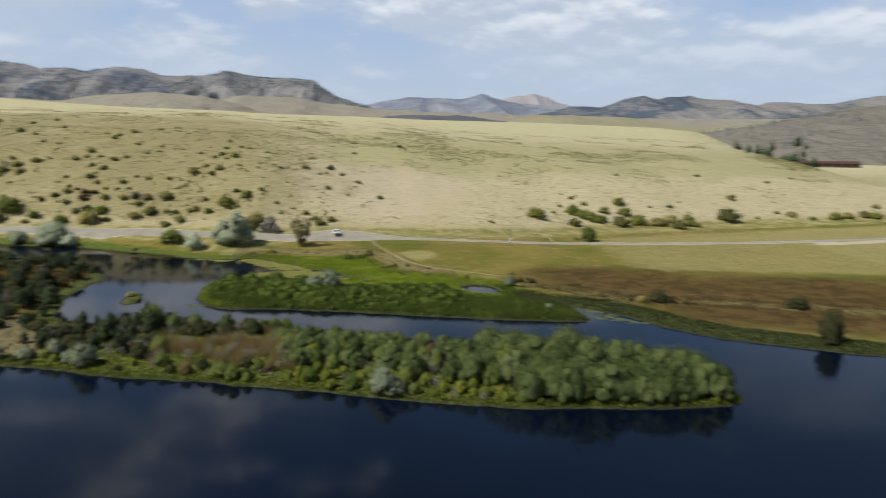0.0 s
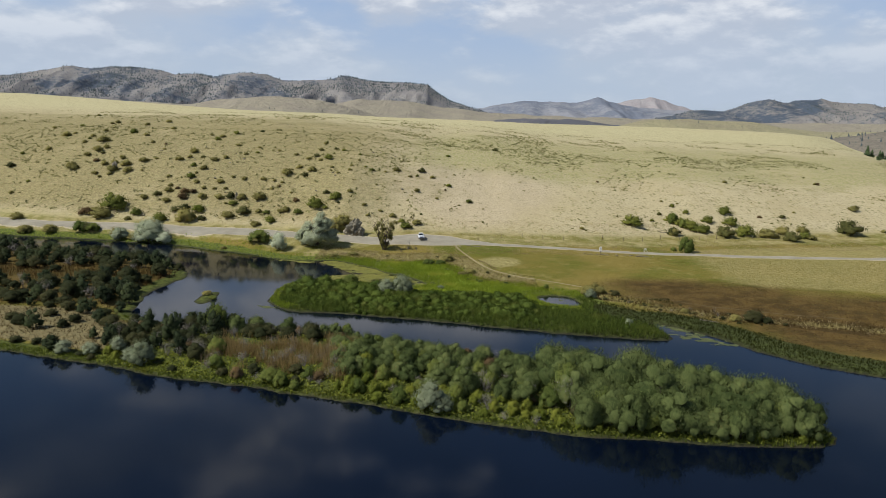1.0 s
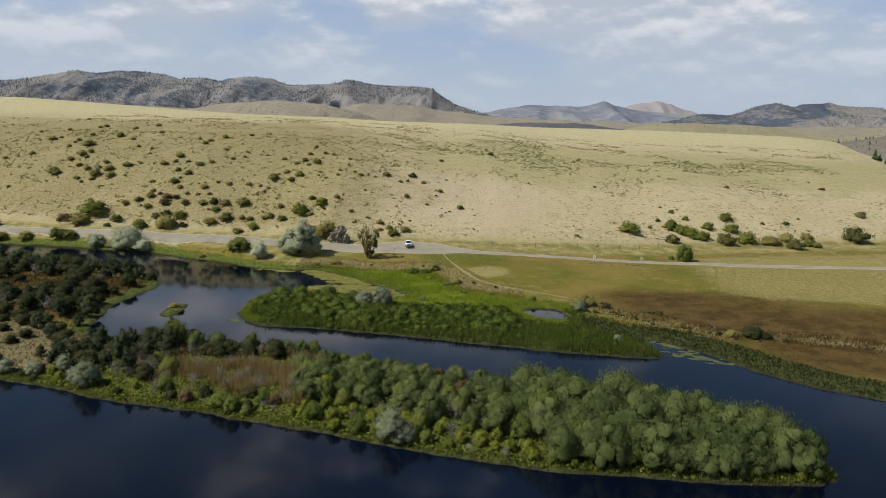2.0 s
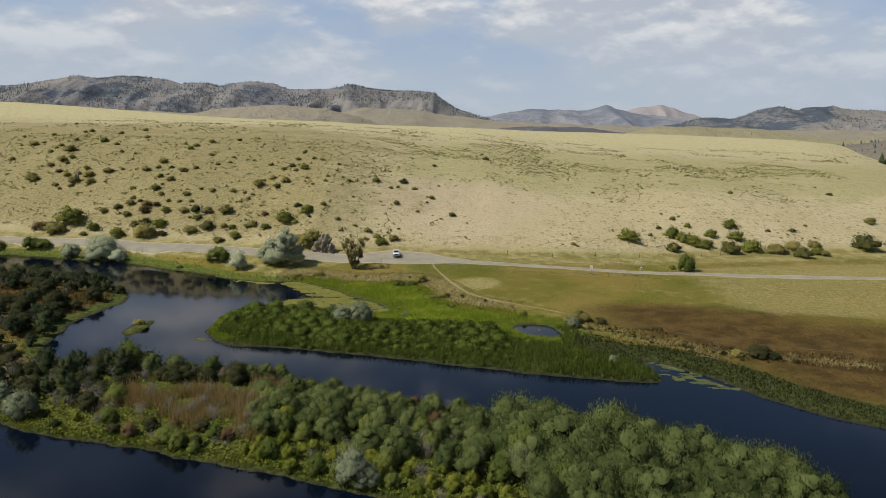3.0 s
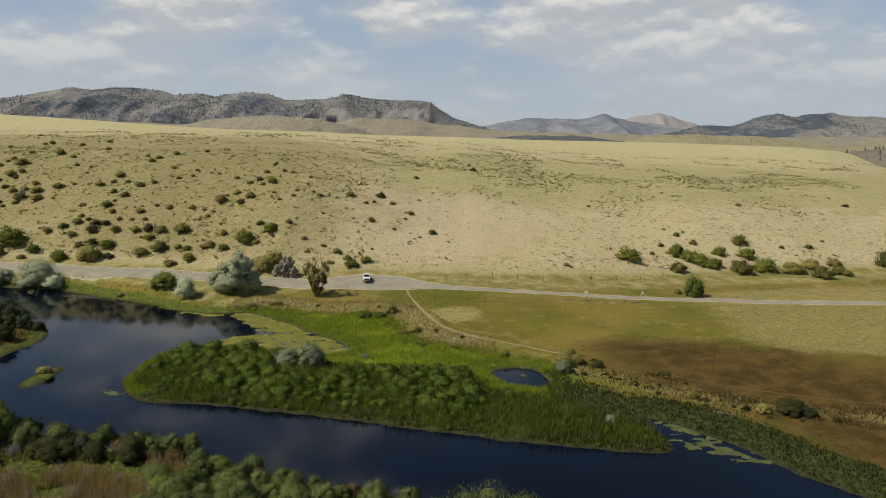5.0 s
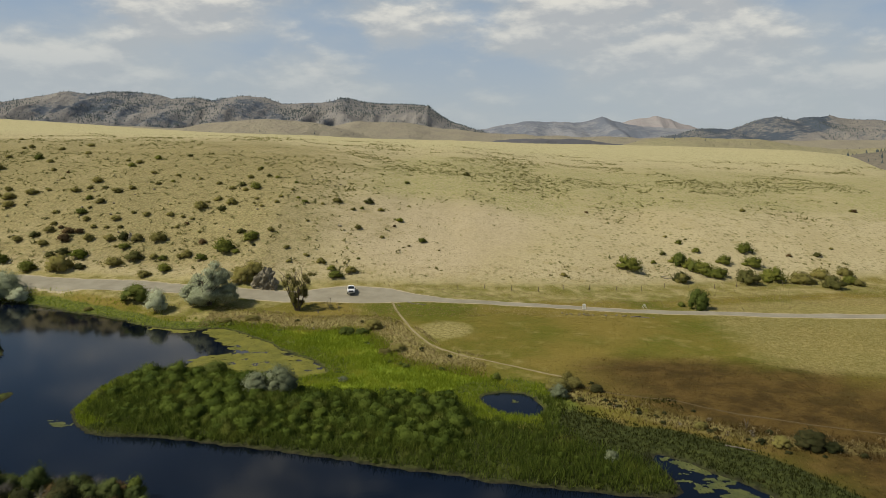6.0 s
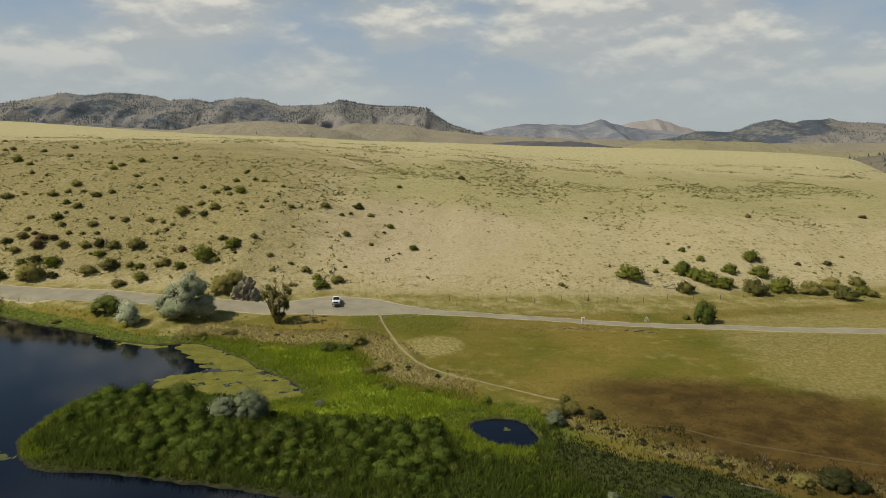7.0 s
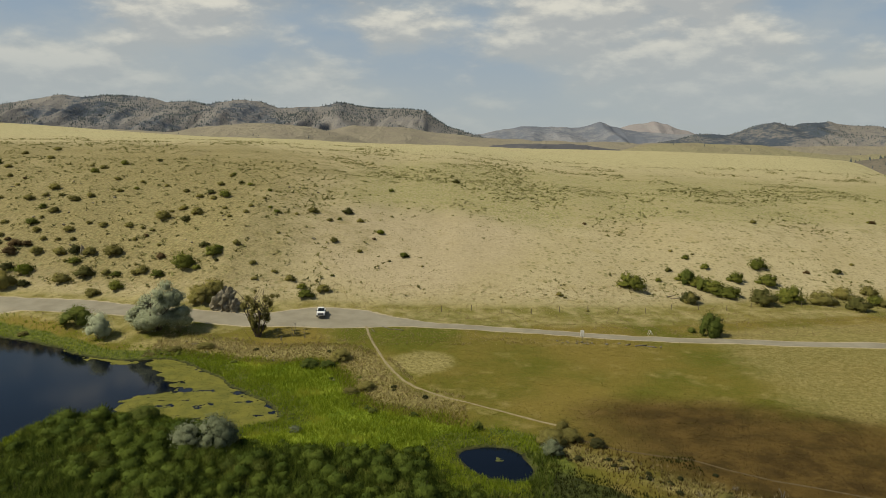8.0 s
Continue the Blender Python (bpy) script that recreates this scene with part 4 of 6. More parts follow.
# ---- trees and shrubs by the road and the shore ----
silver_protos = [plant("silver_tree", 200 + k, 10.0, 8.6, PALE, 6500, 0.26, lobes=22, low=0.10, stems=5, radius=0.16, slim=0.26, lump=0.19, upright=0.5) for k in range(1)]
small_silver = [plant("silver_shrub", 210 + k, 4.0, 3.6, m, 2000, 0.15, lobes=13, low=0.12, stems=5, radius=0.05, slim=0.26, lump=0.22, upright=0.5) for k, m in enumerate([SILVER, SILVER, PALE])]
SILVER_LABEL = "silvery grey-green olive tree with a ragged crown"
stand(silver_protos[0], -105.0, 240.5, 140, 1.15, 0.1, SILVER_LABEL, "tree", "silver trees along the shore", 0.80)
for x, y, size, turn, squash in [(-57.5, 223.0, 1.55, 70, 1.10), (-99.5, 238.0, 1.5, 60, 0.8), (-117.0, 244.0, 1.7, 200, 0.75), (-15.0, 164.0, 1.45, 10, 1.0), (-18.6, 163.4, 1.25, 100, 0.9), (-14.0, 165.5, 0.95, 80, 1.0), (34.3, 137.6, 0.5, 50, 0.9), (31.2, 163.0, 0.8, 140, 0.9),
                                 (-7.2, 88.6, 1.25, 150, 1.05), (-5.6, 88.0, 0.95, 20, 0.9), (-57.0, 107.3, 1.25, 220, 1.0), (-60.0, 110.0, 0.85, 10, 0.8), (-73.5, 113.5, 0.9, 300, 0.8), (-68.5, 113.0, 0.8, 30, 0.8), (-63.5, 113.5, 0.8, 130, 1.0), (-5.5, 171.0, 0.55, 0, 0.5)]:
    stand(small_silver[2 if y > 200 else int(turn > 90)], x, y, turn, size, 0.1, "silvery grey leafy shrub near the water", "shrub", "silver shrubs along the shore", squash)


def silver_giant(x, y):
    """The large silver tree: a tall dome with lower skirts that droop to one side."""
    rng = np.random.default_rng(77)
    root = new("silver_tree")
    v, f = branches(rng, 6, 9.0, 3.6, 0.22, 4)
    child("trunk", mesh_of("trunk", v, f, BARK, True), root)
    masses = [((1.6, 0.0, 8.0), (3.0, 3.0, 3.2)), ((3.2, 0.5, 5.2), (3.0, 3.0, 3.4)), ((-1.8, 0.0, 5.2), (3.2, 3.0, 3.2)), ((-4.4, 0.3, 2.8), (2.6, 2.6, 2.4)),
              ((0.2, -1.6, 3.6), (3.8, 2.6, 3.0)), ((4.6, 0.2, 2.8), (2.2, 2.4, 2.4)), ((-2.4, -1.2, 2.2), (3.0, 2.4, 2.0))]
    lobes = []
    for c, r in masses:
        for _ in range(7):
            w3 = rng.normal(size=3)
            w3 /= np.linalg.norm(w3)
            k = rng.uniform(0.75, 1.25)
            lobes.append((tuple(np.array(c) + w3 * np.array(r) * 0.66), (1.4 * k, 1.4 * k, 1.15 * k)))
    v, f, soft = foliage(rng, lobes, 19000, 0.27, (0.3, 0.0, 3.2), slim=0.26, upright=0.5, grow=0.72)
    child("crown", fast_mesh("crown", v, f, PALE, normals=soft), root, "silvery drooping foliage")
    root.location = (x, y, height_at(x, y) - 0.1)
    tagged(root, "large silvery grey-green olive tree beside the road", "tree", "silver trees along the shore")


silver_giant(-45.6, 226.0)

big_green = [plant("leafy_shrub", 220 + k, 6.0, 4.4, m, 2300, 0.19, lobes=14, low=0.10, stems=6, radius=0.08, lump=0.22) for k, m in enumerate([GREEN, BRUSH, SHADED_BRUSH])]
def leafy(rows):
    for i, x, y, size, turn, squash, label in rows:
        stand(big_green[i], x, y, turn, size, 0.1, label, "tree" if "tree" in label else "shrub", "", squash)


leafy([
    (0, -65.2, 229.5, 1.35, 10, 0.72, "dense rounded green shrub beside the gravel road"),
    (0, 75.1, 226.6, 1.1, 80, 1.12, "bright green rounded tree beside the road"),
    (0, 83.0, 268.6, 0.72, 40, 1.35, "tall green leafy tree at the hill's foot"),
    (1, 80.3, 256.8, 0.62, 210, 1.15, "tall green leafy tree at the hill's foot"),
    (0, 86.2, 265.2, 0.70, 110, 1.1, "tall green leafy tree at the hill's foot"),
    (0, 72.0, 230.0, 0.35, 150, 0.9, "small green shrub beside the road"),
    (2, 82.4, 106.6, 0.95, 30, 1.55, "dark green leafy tree at the water's edge"),
    (2, 81.5, 104.6, 0.55, 130, 0.9, "dark green leafy tree at the water's edge"),
    (2, 92.5, 131.5, 0.95, 200, 0.62, "dark round bush in the dry grass"),
    (2, 62.6, 142.4, 0.85, 60, 0.7, "dark round bush in the dry grass"),
    (1, 59.0, 143.0, 0.5, 10, 0.7, "dark round bush in the dry grass"),
    (1, 50.0, 149.5, 0.35, 300, 0.8, "dark round bush in the dry grass"),
    (2, 65.2, 141.2, 0.5, 20, 0.6, "dark round bush in the dry grass"),
    (1, -3.5, 207.0, 0.8, 20, 0.7, "dark tangled shrub at the meadow's edge")])
leafy([
    (1, 3.0, 190.8, 0.6, 200, 0.6, "dark tangled shrub at the meadow's edge"),
    (1, 0.6, 188.4, 0.5, 100, 0.6, "dark tangled shrub at the meadow's edge"),
    (0, -9.0, 203.6, 0.75, 120, 0.5, "bright green broad-leaved thicket in the meadow"),
    (0, -5.6, 203.4, 0.6, 40, 0.5, "bright green broad-leaved thicket in the meadow"),
    (0, -28.9, 175.2, 0.85, 250, 0.75, "dark green willow bush at the cove"),
    (0, 21.5, 171.9, 0.28, 0, 1.3, "small upright bush near the pond"),
    (1, 31.5, 166.5, 0.75, 70, 0.8, "green shrub beside the small pond"),
    (1, 33.8, 170.8, 0.36, 170, 1.5, "small upright bush near the pond"),
    (1, 34.5, 168.0, 0.6, 240, 0.8, "green shrub beside the small pond"),
    (2, 38.0, 166.0, 0.45, 250, 0.7, "dark low bush near the pond"),
    (1, -41.6, 243.0, 1.15, 10, 0.9, "large dull green thicket beside the rock"),
    (0, -59.8, 158.5, 0.42, 100, 0.5, "green leafy clump on a small islet"),
    (1, -62.0, 161.5, 0.45, 10, 0.6, "green leafy clump on a small islet"),
    (1, -145.6, 253.0, 1.0, 40, 0.7, "roadside shrub above the river bank")])
leafy([
    (0, -134.5, 252.6, 1.1, 140, 0.8, "roadside shrub above the river bank"),
    (0, -129.5, 251.6, 0.9, 20, 0.8, "roadside shrub above the river bank"),
    (1, -155.0, 254.0, 1.0, 240, 0.7, "roadside shrub above the river bank"),
    (1, -119.0, 247.5, 1.0, 310, 0.75, "roadside shrub above the river bank"),
    (1, -112.0, 244.0, 0.8, 30, 0.6, "roadside shrub above the river bank"),
    (1, -76.5, 228.0, 0.45, 30, 0.5, "low shrub on the grassy river bank"),
    (1, -33.0, 217.5, 0.7, 130, 0.4, "brown tangled shrub on the river bank"),
    (1, -38.5, 215.5, 0.5, 0, 0.45, "brown tangled shrub on the river bank")])


def gnarly_tree(x, y):
    """A half-dead tree: crooked bare limbs with tufts of leaves."""
    rng = np.random.default_rng(31)
    root = new("gnarled_tree")
    v, f = branches(rng, 9, 10.5, 4.4, 0.20, 6)
    child("trunk", mesh_of("trunk", v, f, BARK, True), root, "crooked grey-brown trunk and bare limbs")
    lobes = []
    for _ in range(46):
        up, turn = rng.uniform(1.2, 9.4), rng.uniform(0, 2 * math.pi)
        out = (0.6 + 0.45 * up) * rng.uniform(0.6, 1.05)
        lobes.append(((math.cos(turn) * out, math.sin(turn) * out * 0.8, up), (rng.uniform(0.4, 0.8), rng.uniform(0.4, 0.8), rng.uniform(0.5, 1.1))))
    v, f, soft = foliage(rng, lobes, 9500, 0.17, (0, 0, 2.5), grow=0.5)
    child("crown", fast_mesh("crown", v, f, BRUSH, normals=soft), root, "sparse tufts of olive green leaves")
    root.location = (x, y, height_at(x, y) - 0.1)
    tagged(root, "half-dead crooked tree with sparse leaves beside the pull-out", "tree")


gnarly_tree(-23.5, 224.0)


def dead_snag(x, y, tall, seed):
    rng = np.random.default_rng(seed)
    v, f = branches(rng, 3, tall, tall * 0.4, 0.06, 4)
    ob = new("dead_shrub", mesh_of("dead_shrub", v, f, DEADWOOD, True))
    ob.location = (x, y, height_at(x, y))
    tagged(ob, "bleached leafless shrub in the dry grass", "shrub")


for k, (x, y, tall) in enumerate([(-15.9, 223.5, 3.2), (-13.0, 222.0, 1.4), (3.0, 163.0, 1.5), (-18.0, 221.0, 1.2), (57.0, 150.0, 1.3)]):
    dead_snag(x, y, tall, 500 + k)

# ---- thickets of the island and the marsh ----
willow_protos = [plant("willow_shrub", 300 + k, 5.0, 3.9, WILLOW, 2500, 0.155, lobes=lb, low=0.12, stems=6, radius=0.04, slim=0.24, upright=0.45, lump=0.23) for k, lb in enumerate([14, 12, 16])]
twig_protos = [plant("bare_shrub", 310 + k, 3.4, 2.8, DEADWOOD, 420, 0.16, lobes=7, low=0.3, stems=14, radius=0.03, wood=DEADWOOD, slim=0.10, twigs=5, dense=False) for k in range(2)]
yellow_protos = [plant("yellow_green_shrub", 320 + k, 3.2, 2.6, YELLOW, 1200, 0.14, lobes=11, lump=0.22, low=0.12, stems=5, radius=0.04) for k in range(2)]
green_protos = [plant("green_shrub", 330 + k, 4.2, 3.2, GREEN, 1500, 0.15, lobes=13, lump=0.22, low=0.14, stems=5, radius=0.05) for k in range(2)]
brown_protos = [plant("brown_shrub", 340 + k, 3.6, 2.4, m, 1200, 0.14, lobes=11, lump=0.22, low=0.12, stems=6, radius=0.04) for k, m in enumerate([RUST, SHADED_BRUSH])]
far_juniper = [plant("juniper", 370 + k, 3.8, 3.8, DARK, 650, 0.21, lobes=10, low=0.12, stems=3, radius=0.09, lump=0.2, twigs=1) for k in range(2)]
far_brown = [plant("brown_shrub", 374 + k, 3.6, 2.4, m, 600, 0.20, lobes=9, low=0.12, stems=4, radius=0.04, twigs=1) for k, m in enumerate([SHADED_BRUSH, SHADED_BRUSH])]
far_green = [plant("green_shrub", 378, 4.2, 3.0, SHADED_BRUSH, 620, 0.21, lobes=9, low=0.12, stems=4, radius=0.05, twigs=1)]
far_willow = [plant("willow_shrub", 379, 4.6, 3.4, SHADED_BRUSH, 650, 0.20, lobes=9, low=0.12, stems=4, radius=0.05, twigs=1)]
low_green = [plant("green_shrub", 381, 4.2, 3.0, GREEN, 500, 0.22, lobes=8, low=0.12, stems=3, radius=0.05, twigs=1)]
juniper_protos = [plant("juniper", 350 + k, 3.8, 4.4, DARK, 1600, 0.16, lobes=13, low=0.12, stems=3, radius=0.09, slim=0.26, lump=0.21) for k in range(2)]
LABELS = {"willow_shrub": "grey-green willow shrub in a dense thicket", "bare_shrub": "leafless grey twiggy shrub among the willows", "yellow_green_shrub": "yellow-green leafy shrub by the water",
          "green_shrub": "fresh green leafy shrub on the island", "brown_shrub": "brownish autumn-tinted shrub on the island", "juniper": "dark green juniper on the dry island"}


def scatter(x0, x1, y0, y1, gap, seed):
    rng = np.random.default_rng(seed)
    gx, gy = np.meshgrid(np.arange(x0, x1, gap), np.arange(y0, y1, gap * 0.87))
    gx = gx + np.where(np.arange(gx.shape[0])[:, None] % 2, gap * 0.5, 0)
    x = (gx + rng.uniform(-0.42, 0.42, gx.shape) * gap).ravel()
    y = (gy + rng.uniform(-0.42, 0.42, gx.shape) * gap).ravel()
    d, isle, main = shore(x, y)
    return rng, x, y, height(x, y), isle, main


def put_plant(proto, rng, x, y, z, size, group, squash=1.0):
    name = proto.name.split(".")[0]
    ob = copy_thing(proto, pose(x, y, z - 0.1, 0, 0, rng.uniform(0, 360)))
    ob.scale = (size, size, size * squash)
    tagged(ob, LABELS[name], "tree" if name == "juniper" else "shrub", group)


def pick(rng, protos):
    return protos[int(rng.integers(len(protos)))]


def island_thicket():
    rng, x, y, z, isle, main = scatter(-70, 50, 76, 136, 2.55, 41)
    for px, py, pz, d in zip(x, y, z, isle):
        if d < 1.0:
            continue
        k = rng.random()
        edge = np.clip(d / 7.0, 0.3, 1.0)
        south = py < 108 - 0.32 * (px + 30) and d < 6.5
        if px > 12:
            if d > 3 and rng.random() < 0.36:
                continue
            p = willow_protos if k < 0.74 else green_protos if k < 0.84 else brown_protos if k < 0.88 else yellow_protos if k < 0.91 else twig_protos
            size = 1.14 * (0.92 + 0.36 * rng.random()) * (0.80 + 0.30 * edge) * (0.78 + 0.44 * float(value_noise(px / 6.5, py / 5.0, 45)))
            if south and d < 1.7:
                p, size = yellow_protos, 0.35 + 0.15 * rng.random()
        elif px > -24:
            p = willow_protos if k < 0.62 else twig_protos if k < 0.80 else brown_protos if k < 0.90 else green_protos
            size = (0.62 + 0.28 * rng.random()) * (0.65 + 0.35 * edge)
            if south:
                p, size = (yellow_protos if k < 0.62 else green_protos if k < 0.85 else twig_protos), 0.5 + 0.28 * rng.random()
        elif px > -46:
            reeds = 5.5 < d and py < 121
            if reeds and k < 0.72:
                continue
            p = twig_protos if k < 0.33 or reeds else brown_protos if k < 0.55 else far_willow if k < 0.85 else willow_protos
            size = 0.6 + 0.3 * rng.random()
            if south:
                p, size = (yellow_protos if k < 0.22 else brown_protos if k < 0.45 else green_protos if k < 0.6 else far_willow if k < 0.8 else twig_protos), 0.45 + 0.3 * rng.random()
        else:
            if k < 0.18:
                continue
            p = juniper_protos if k < 0.44 else far_green if k < 0.60 else far_brown if k < 0.72 else brown_protos if k < 0.80 else twig_protos
            size = 0.65 + 0.45 * rng.random()
            if px < -58:
                size *= 0.75
            if south:
                if k < 0.5:
                    continue
                p, size = (far_brown if k < 0.8 else yellow_protos), 0.4 + 0.2 * rng.random()
        put_plant(pick(rng, p), rng, px, py, pz, size, "thicket on the island", 0.85 + 0.45 * rng.random())
    # the stand-alone ones
    for p, px, py, size, squash in [(green_protos, -33.5, 99.5, 0.95, 0.85), (yellow_protos, -18.2, 103.5, 0.95, 1.35), (green_protos, 10.5, 88.5, 1.0, 1.0), (juniper_protos, -56.0, 119.0, 1.05, 1.15),
                                    (juniper_protos, -62.0, 124.0, 1.0, 1.1), (green_protos, -45.5, 112.0, 1.0, 1.0), (green_protos, -49.5, 126.0, 1.35, 1.3), (green_protos, -24.0, 127.0, 0.7, 1.3)]:
        put_plant(p[0], rng, px, py, height_at(px, py), size, "thicket on the island", squash)


def peninsula_brush():
    rng, x, y, z, isle, main = scatter(-172, -68, 112, 236, 4.5, 43)
    for px, py, pz, d in zip(x, y, z, isle):
        if d < 1.2:
            continue
        k = rng.random()
        dry = py < 143 + 0.12 * (-px - 70)
        straw = (abs(py - 178) < 9 + 2 * math.sin(px) and px > -125)
        if dry:
            if k < 0.62:
                continue
            p, size = (far_juniper if k < 0.74 else far_brown), 0.6 + 0.5 * rng.random()
        elif straw and k < 0.7:
            continue
        else:
            p = far_juniper if k < 0.42 else far_brown if k < 0.66 else far_green if k < 0.74 else twig_protos if k < 0.84 else far_willow
            size = 0.75 + 0.55 * rng.random()
        put_plant(pick(rng, p), rng, px, py, pz, size, "brush of the dry peninsula", 0.75 + 0.35 * rng.random())


marsh_protos = [plant("marsh_willow", 360 + k, 3.8, 2.4, m, 900, 0.26, lobes=lb, low=0.08, stems=3, radius=0.03, slim=0.15, upright=0.9, lump=0.30, twigs=1) for k, (m, lb) in enumerate([(MARSH, 9), (MARSH, 12), (MARSH, 10)])]
reed_protos = [plant("reed_clump", 365 + k, 3.0, 1.7, m, 620, 0.5, lobes=8, low=0.04, stems=3, radius=0.02, slim=0.06, upright=1.5, lump=0.30, twigs=1, grow=0.4) for k, m in enumerate([MARSH, GREEN])]
LABELS["reed_clump"] = "upright green reeds in a dense clump"
LABELS["marsh_willow"] = "low green willow bush in the marsh thicket"


def marsh_thicket():
    rng, x, y, z, isle, main = scatter(-48, 42, 127, 180, 2.15, 47)
    inside = inside_distance(x, y, thicket_ring)
    for px, py, pz, d, m in zip(x, y, z, inside, main):
        k = rng.random()
        if m < 0.35 or d < -1.5 or (px > 14 and k < 0.25 + 0.015 * (px - 14)):
            continue
        swell = 0.55 + 0.9 * float(value_noise(px / 9.0, py / 6.0, 49))
        size = (0.45 + 0.5 * rng.random()) * swell * (0.60 + 0.40 * min(max(d + 1, 0) / 6, 1)) * (1.0 if px < 16 else 0.7)
        put_plant(pick(rng, reed_protos if m < 3.5 or rng.random() < 0.38 else marsh_protos), rng, px, py, pz, size, "willow thicket of the marsh", 0.8 + 0.4 * rng.random())


def border_scrub():
    """Low scrub on the dry belt behind the reeds and along the marsh's upper edge."""
    rng = np.random.default_rng(52)
    for x, y in belt_line[2:26]:
        for _ in range(2):
            px, py, k = x + rng.normal() * 2.2, y + rng.normal() * 2.4, rng.random()
            put_plant(pick(rng, far_brown if k < 0.4 else twig_protos if k < 0.8 else far_willow), rng, px, py, height_at(px, py), rng.uniform(0.14, 0.36), "scrub behind the reeds", rng.uniform(0.5, 0.9))
    for _ in range(150):
        px, py, k = rng.uniform(-42, 16), rng.uniform(176, 226), rng.random()
        edge = float(inside_distance(np.array([px]), np.array([py]), lush_ring)[0])
        if not -9 < edge < 3 or float(line_distance(np.array([px]), np.array([py]), trail_line)[0][0]) < 2 or float(shore(np.array([px]), np.array([py]))[2][0]) < 1:
            continue
        put_plant(pick(rng, low_green if edge > -1 and k < 0.6 else far_brown if k < 0.5 else twig_protos if k < 0.75 else low_green), rng, px, py, height_at(px, py), rng.uniform(0.18, 0.42), "scrub round the marsh", rng.uniform(0.45, 0.8))


border_scrub()
island_thicket()
peninsula_brush()
marsh_thicket()
retire(*hill_protos, *silver_protos, *small_silver, *big_green, *willow_protos, *twig_protos, *yellow_protos, *green_protos, *brown_protos, *juniper_protos, *marsh_protos, *reed_protos, *low_green, *far_juniper, *far_brown, *far_green, *far_willow)


# ---- grass, reeds and low cover ----
def blade_material(name, dark, light, odd):
    m, n = material(name)
    each = n.add("ShaderNodeNewGeometry").outputs["Random Per Island"]
    where = n.add("ShaderNodeNewGeometry").outputs["Position"]
    patch = n.noise(where, 0.12, 4.0)
    color = n.mix(n.ramp(n.math("ADD", n.math("MULTIPLY", each, 0.5), n.math("MULTIPLY", patch, 0.5)), 0.25, 0.75), dark, light)
    color = n.mix(n.ramp(patch, 0.55, 0.72), color, odd)
    finish(n, color, 0.8, spec=0.08, translucent=0.45)
    return m


def blades(name, x, y, tall, wide, mat, label, seed, each=3, lean=0.35):
    """Tufts of thin upright blades, two triangles' worth each, as one object."""
    rng = np.random.default_rng(seed)
    z = height(x, y)
    n = len(x) * each
    bx = np.repeat(x, each) + rng.normal(size=n) * wide * 1.6
    by = np.repeat(y, each) + rng.normal(size=n) * wide * 1.6
    bz = np.repeat(z, each) - 0.05
    h = np.repeat(np.broadcast_to(tall, x.shape), each) * rng.uniform(0.6, 1.15, n)
    a = rng.uniform(0, 2 * math.pi, n)
    side = np.stack([np.cos(a), np.sin(a), 0 * a], 1) * (wide * rng.uniform(0.5, 1.0, n))[:, None]
    tip = np.stack([rng.normal(size=n) * lean * h, rng.normal(size=n) * lean * h, h], 1)
    base = np.stack([bx, by, bz], 1)
    verts = np.stack([base - side, base + side, base + tip + side * 0.25, base + tip - side * 0.25], 1).reshape(-1, 3)
    tagged(new(name, fast_mesh(name, verts, np.arange(n * 4).reshape(-1, 4), mat)), label, "grass", kind="stuff")


def loose(n, x0, x1, y0, y1, seed):
    rng = np.random.default_rng(seed)
    x, y = rng.uniform(x0, x1, n), rng.uniform(y0, y1, n)
    d, isle, main = shore(x, y)
    return rng, x, y, isle, main, y - np.interp(x, TOE_X, TOE_Y)


STRAW = blade_material("dry_straw_blades", (0.30, 0.235, 0.115), (0.46, 0.370, 0.195), (0.34, 0.26, 0.12))
REED = blade_material("tan_reed_stalks", (0.20, 0.138, 0.052), (0.35, 0.250, 0.098), (0.26, 0.20, 0.11))
SEDGE = blade_material("green_sedge_blades", (0.145, 0.195, 0.016), (0.320, 0.375, 0.036), (0.37, 0.365, 0.05))
SHORE_SEDGE = blade_material("shore_sedge_blades", (0.070, 0.095, 0.013), (0.180, 0.205, 0.030), (0.22, 0.21, 0.035))
# Thicket blades, darker to carry the shade below the willows.
SHADED_THICKET = blade_material("shaded_thicket_blades", (0.058, 0.084, 0.014), (0.145, 0.182, 0.030), (0.155, 0.165, 0.030))
# Dark bank sedge, made darker still to stand in for cloud shade.
SHADED_BANK_SEDGE = blade_material("shaded_bank_sedge_blades", (0.024, 0.030, 0.008), (0.055, 0.060, 0.014), (0.070, 0.055, 0.020))
# Russet blades, toned down so that cloud shade is in the colour.
SHADED_RUSSET = blade_material("shaded_russet_blades", (0.058, 0.036, 0.012), (0.110, 0.072, 0.024), (0.15, 0.11, 0.04))
MEADOW = blade_material("olive_meadow_blades", (0.150, 0.130, 0.028), (0.250, 0.205, 0.052), (0.30, 0.245, 0.085))
HERB = leaf_material("low_herb_leaves", (0.080, 0.105, 0.015), (0.240, 0.250, 0.036), (0.25, 0.20, 0.04))


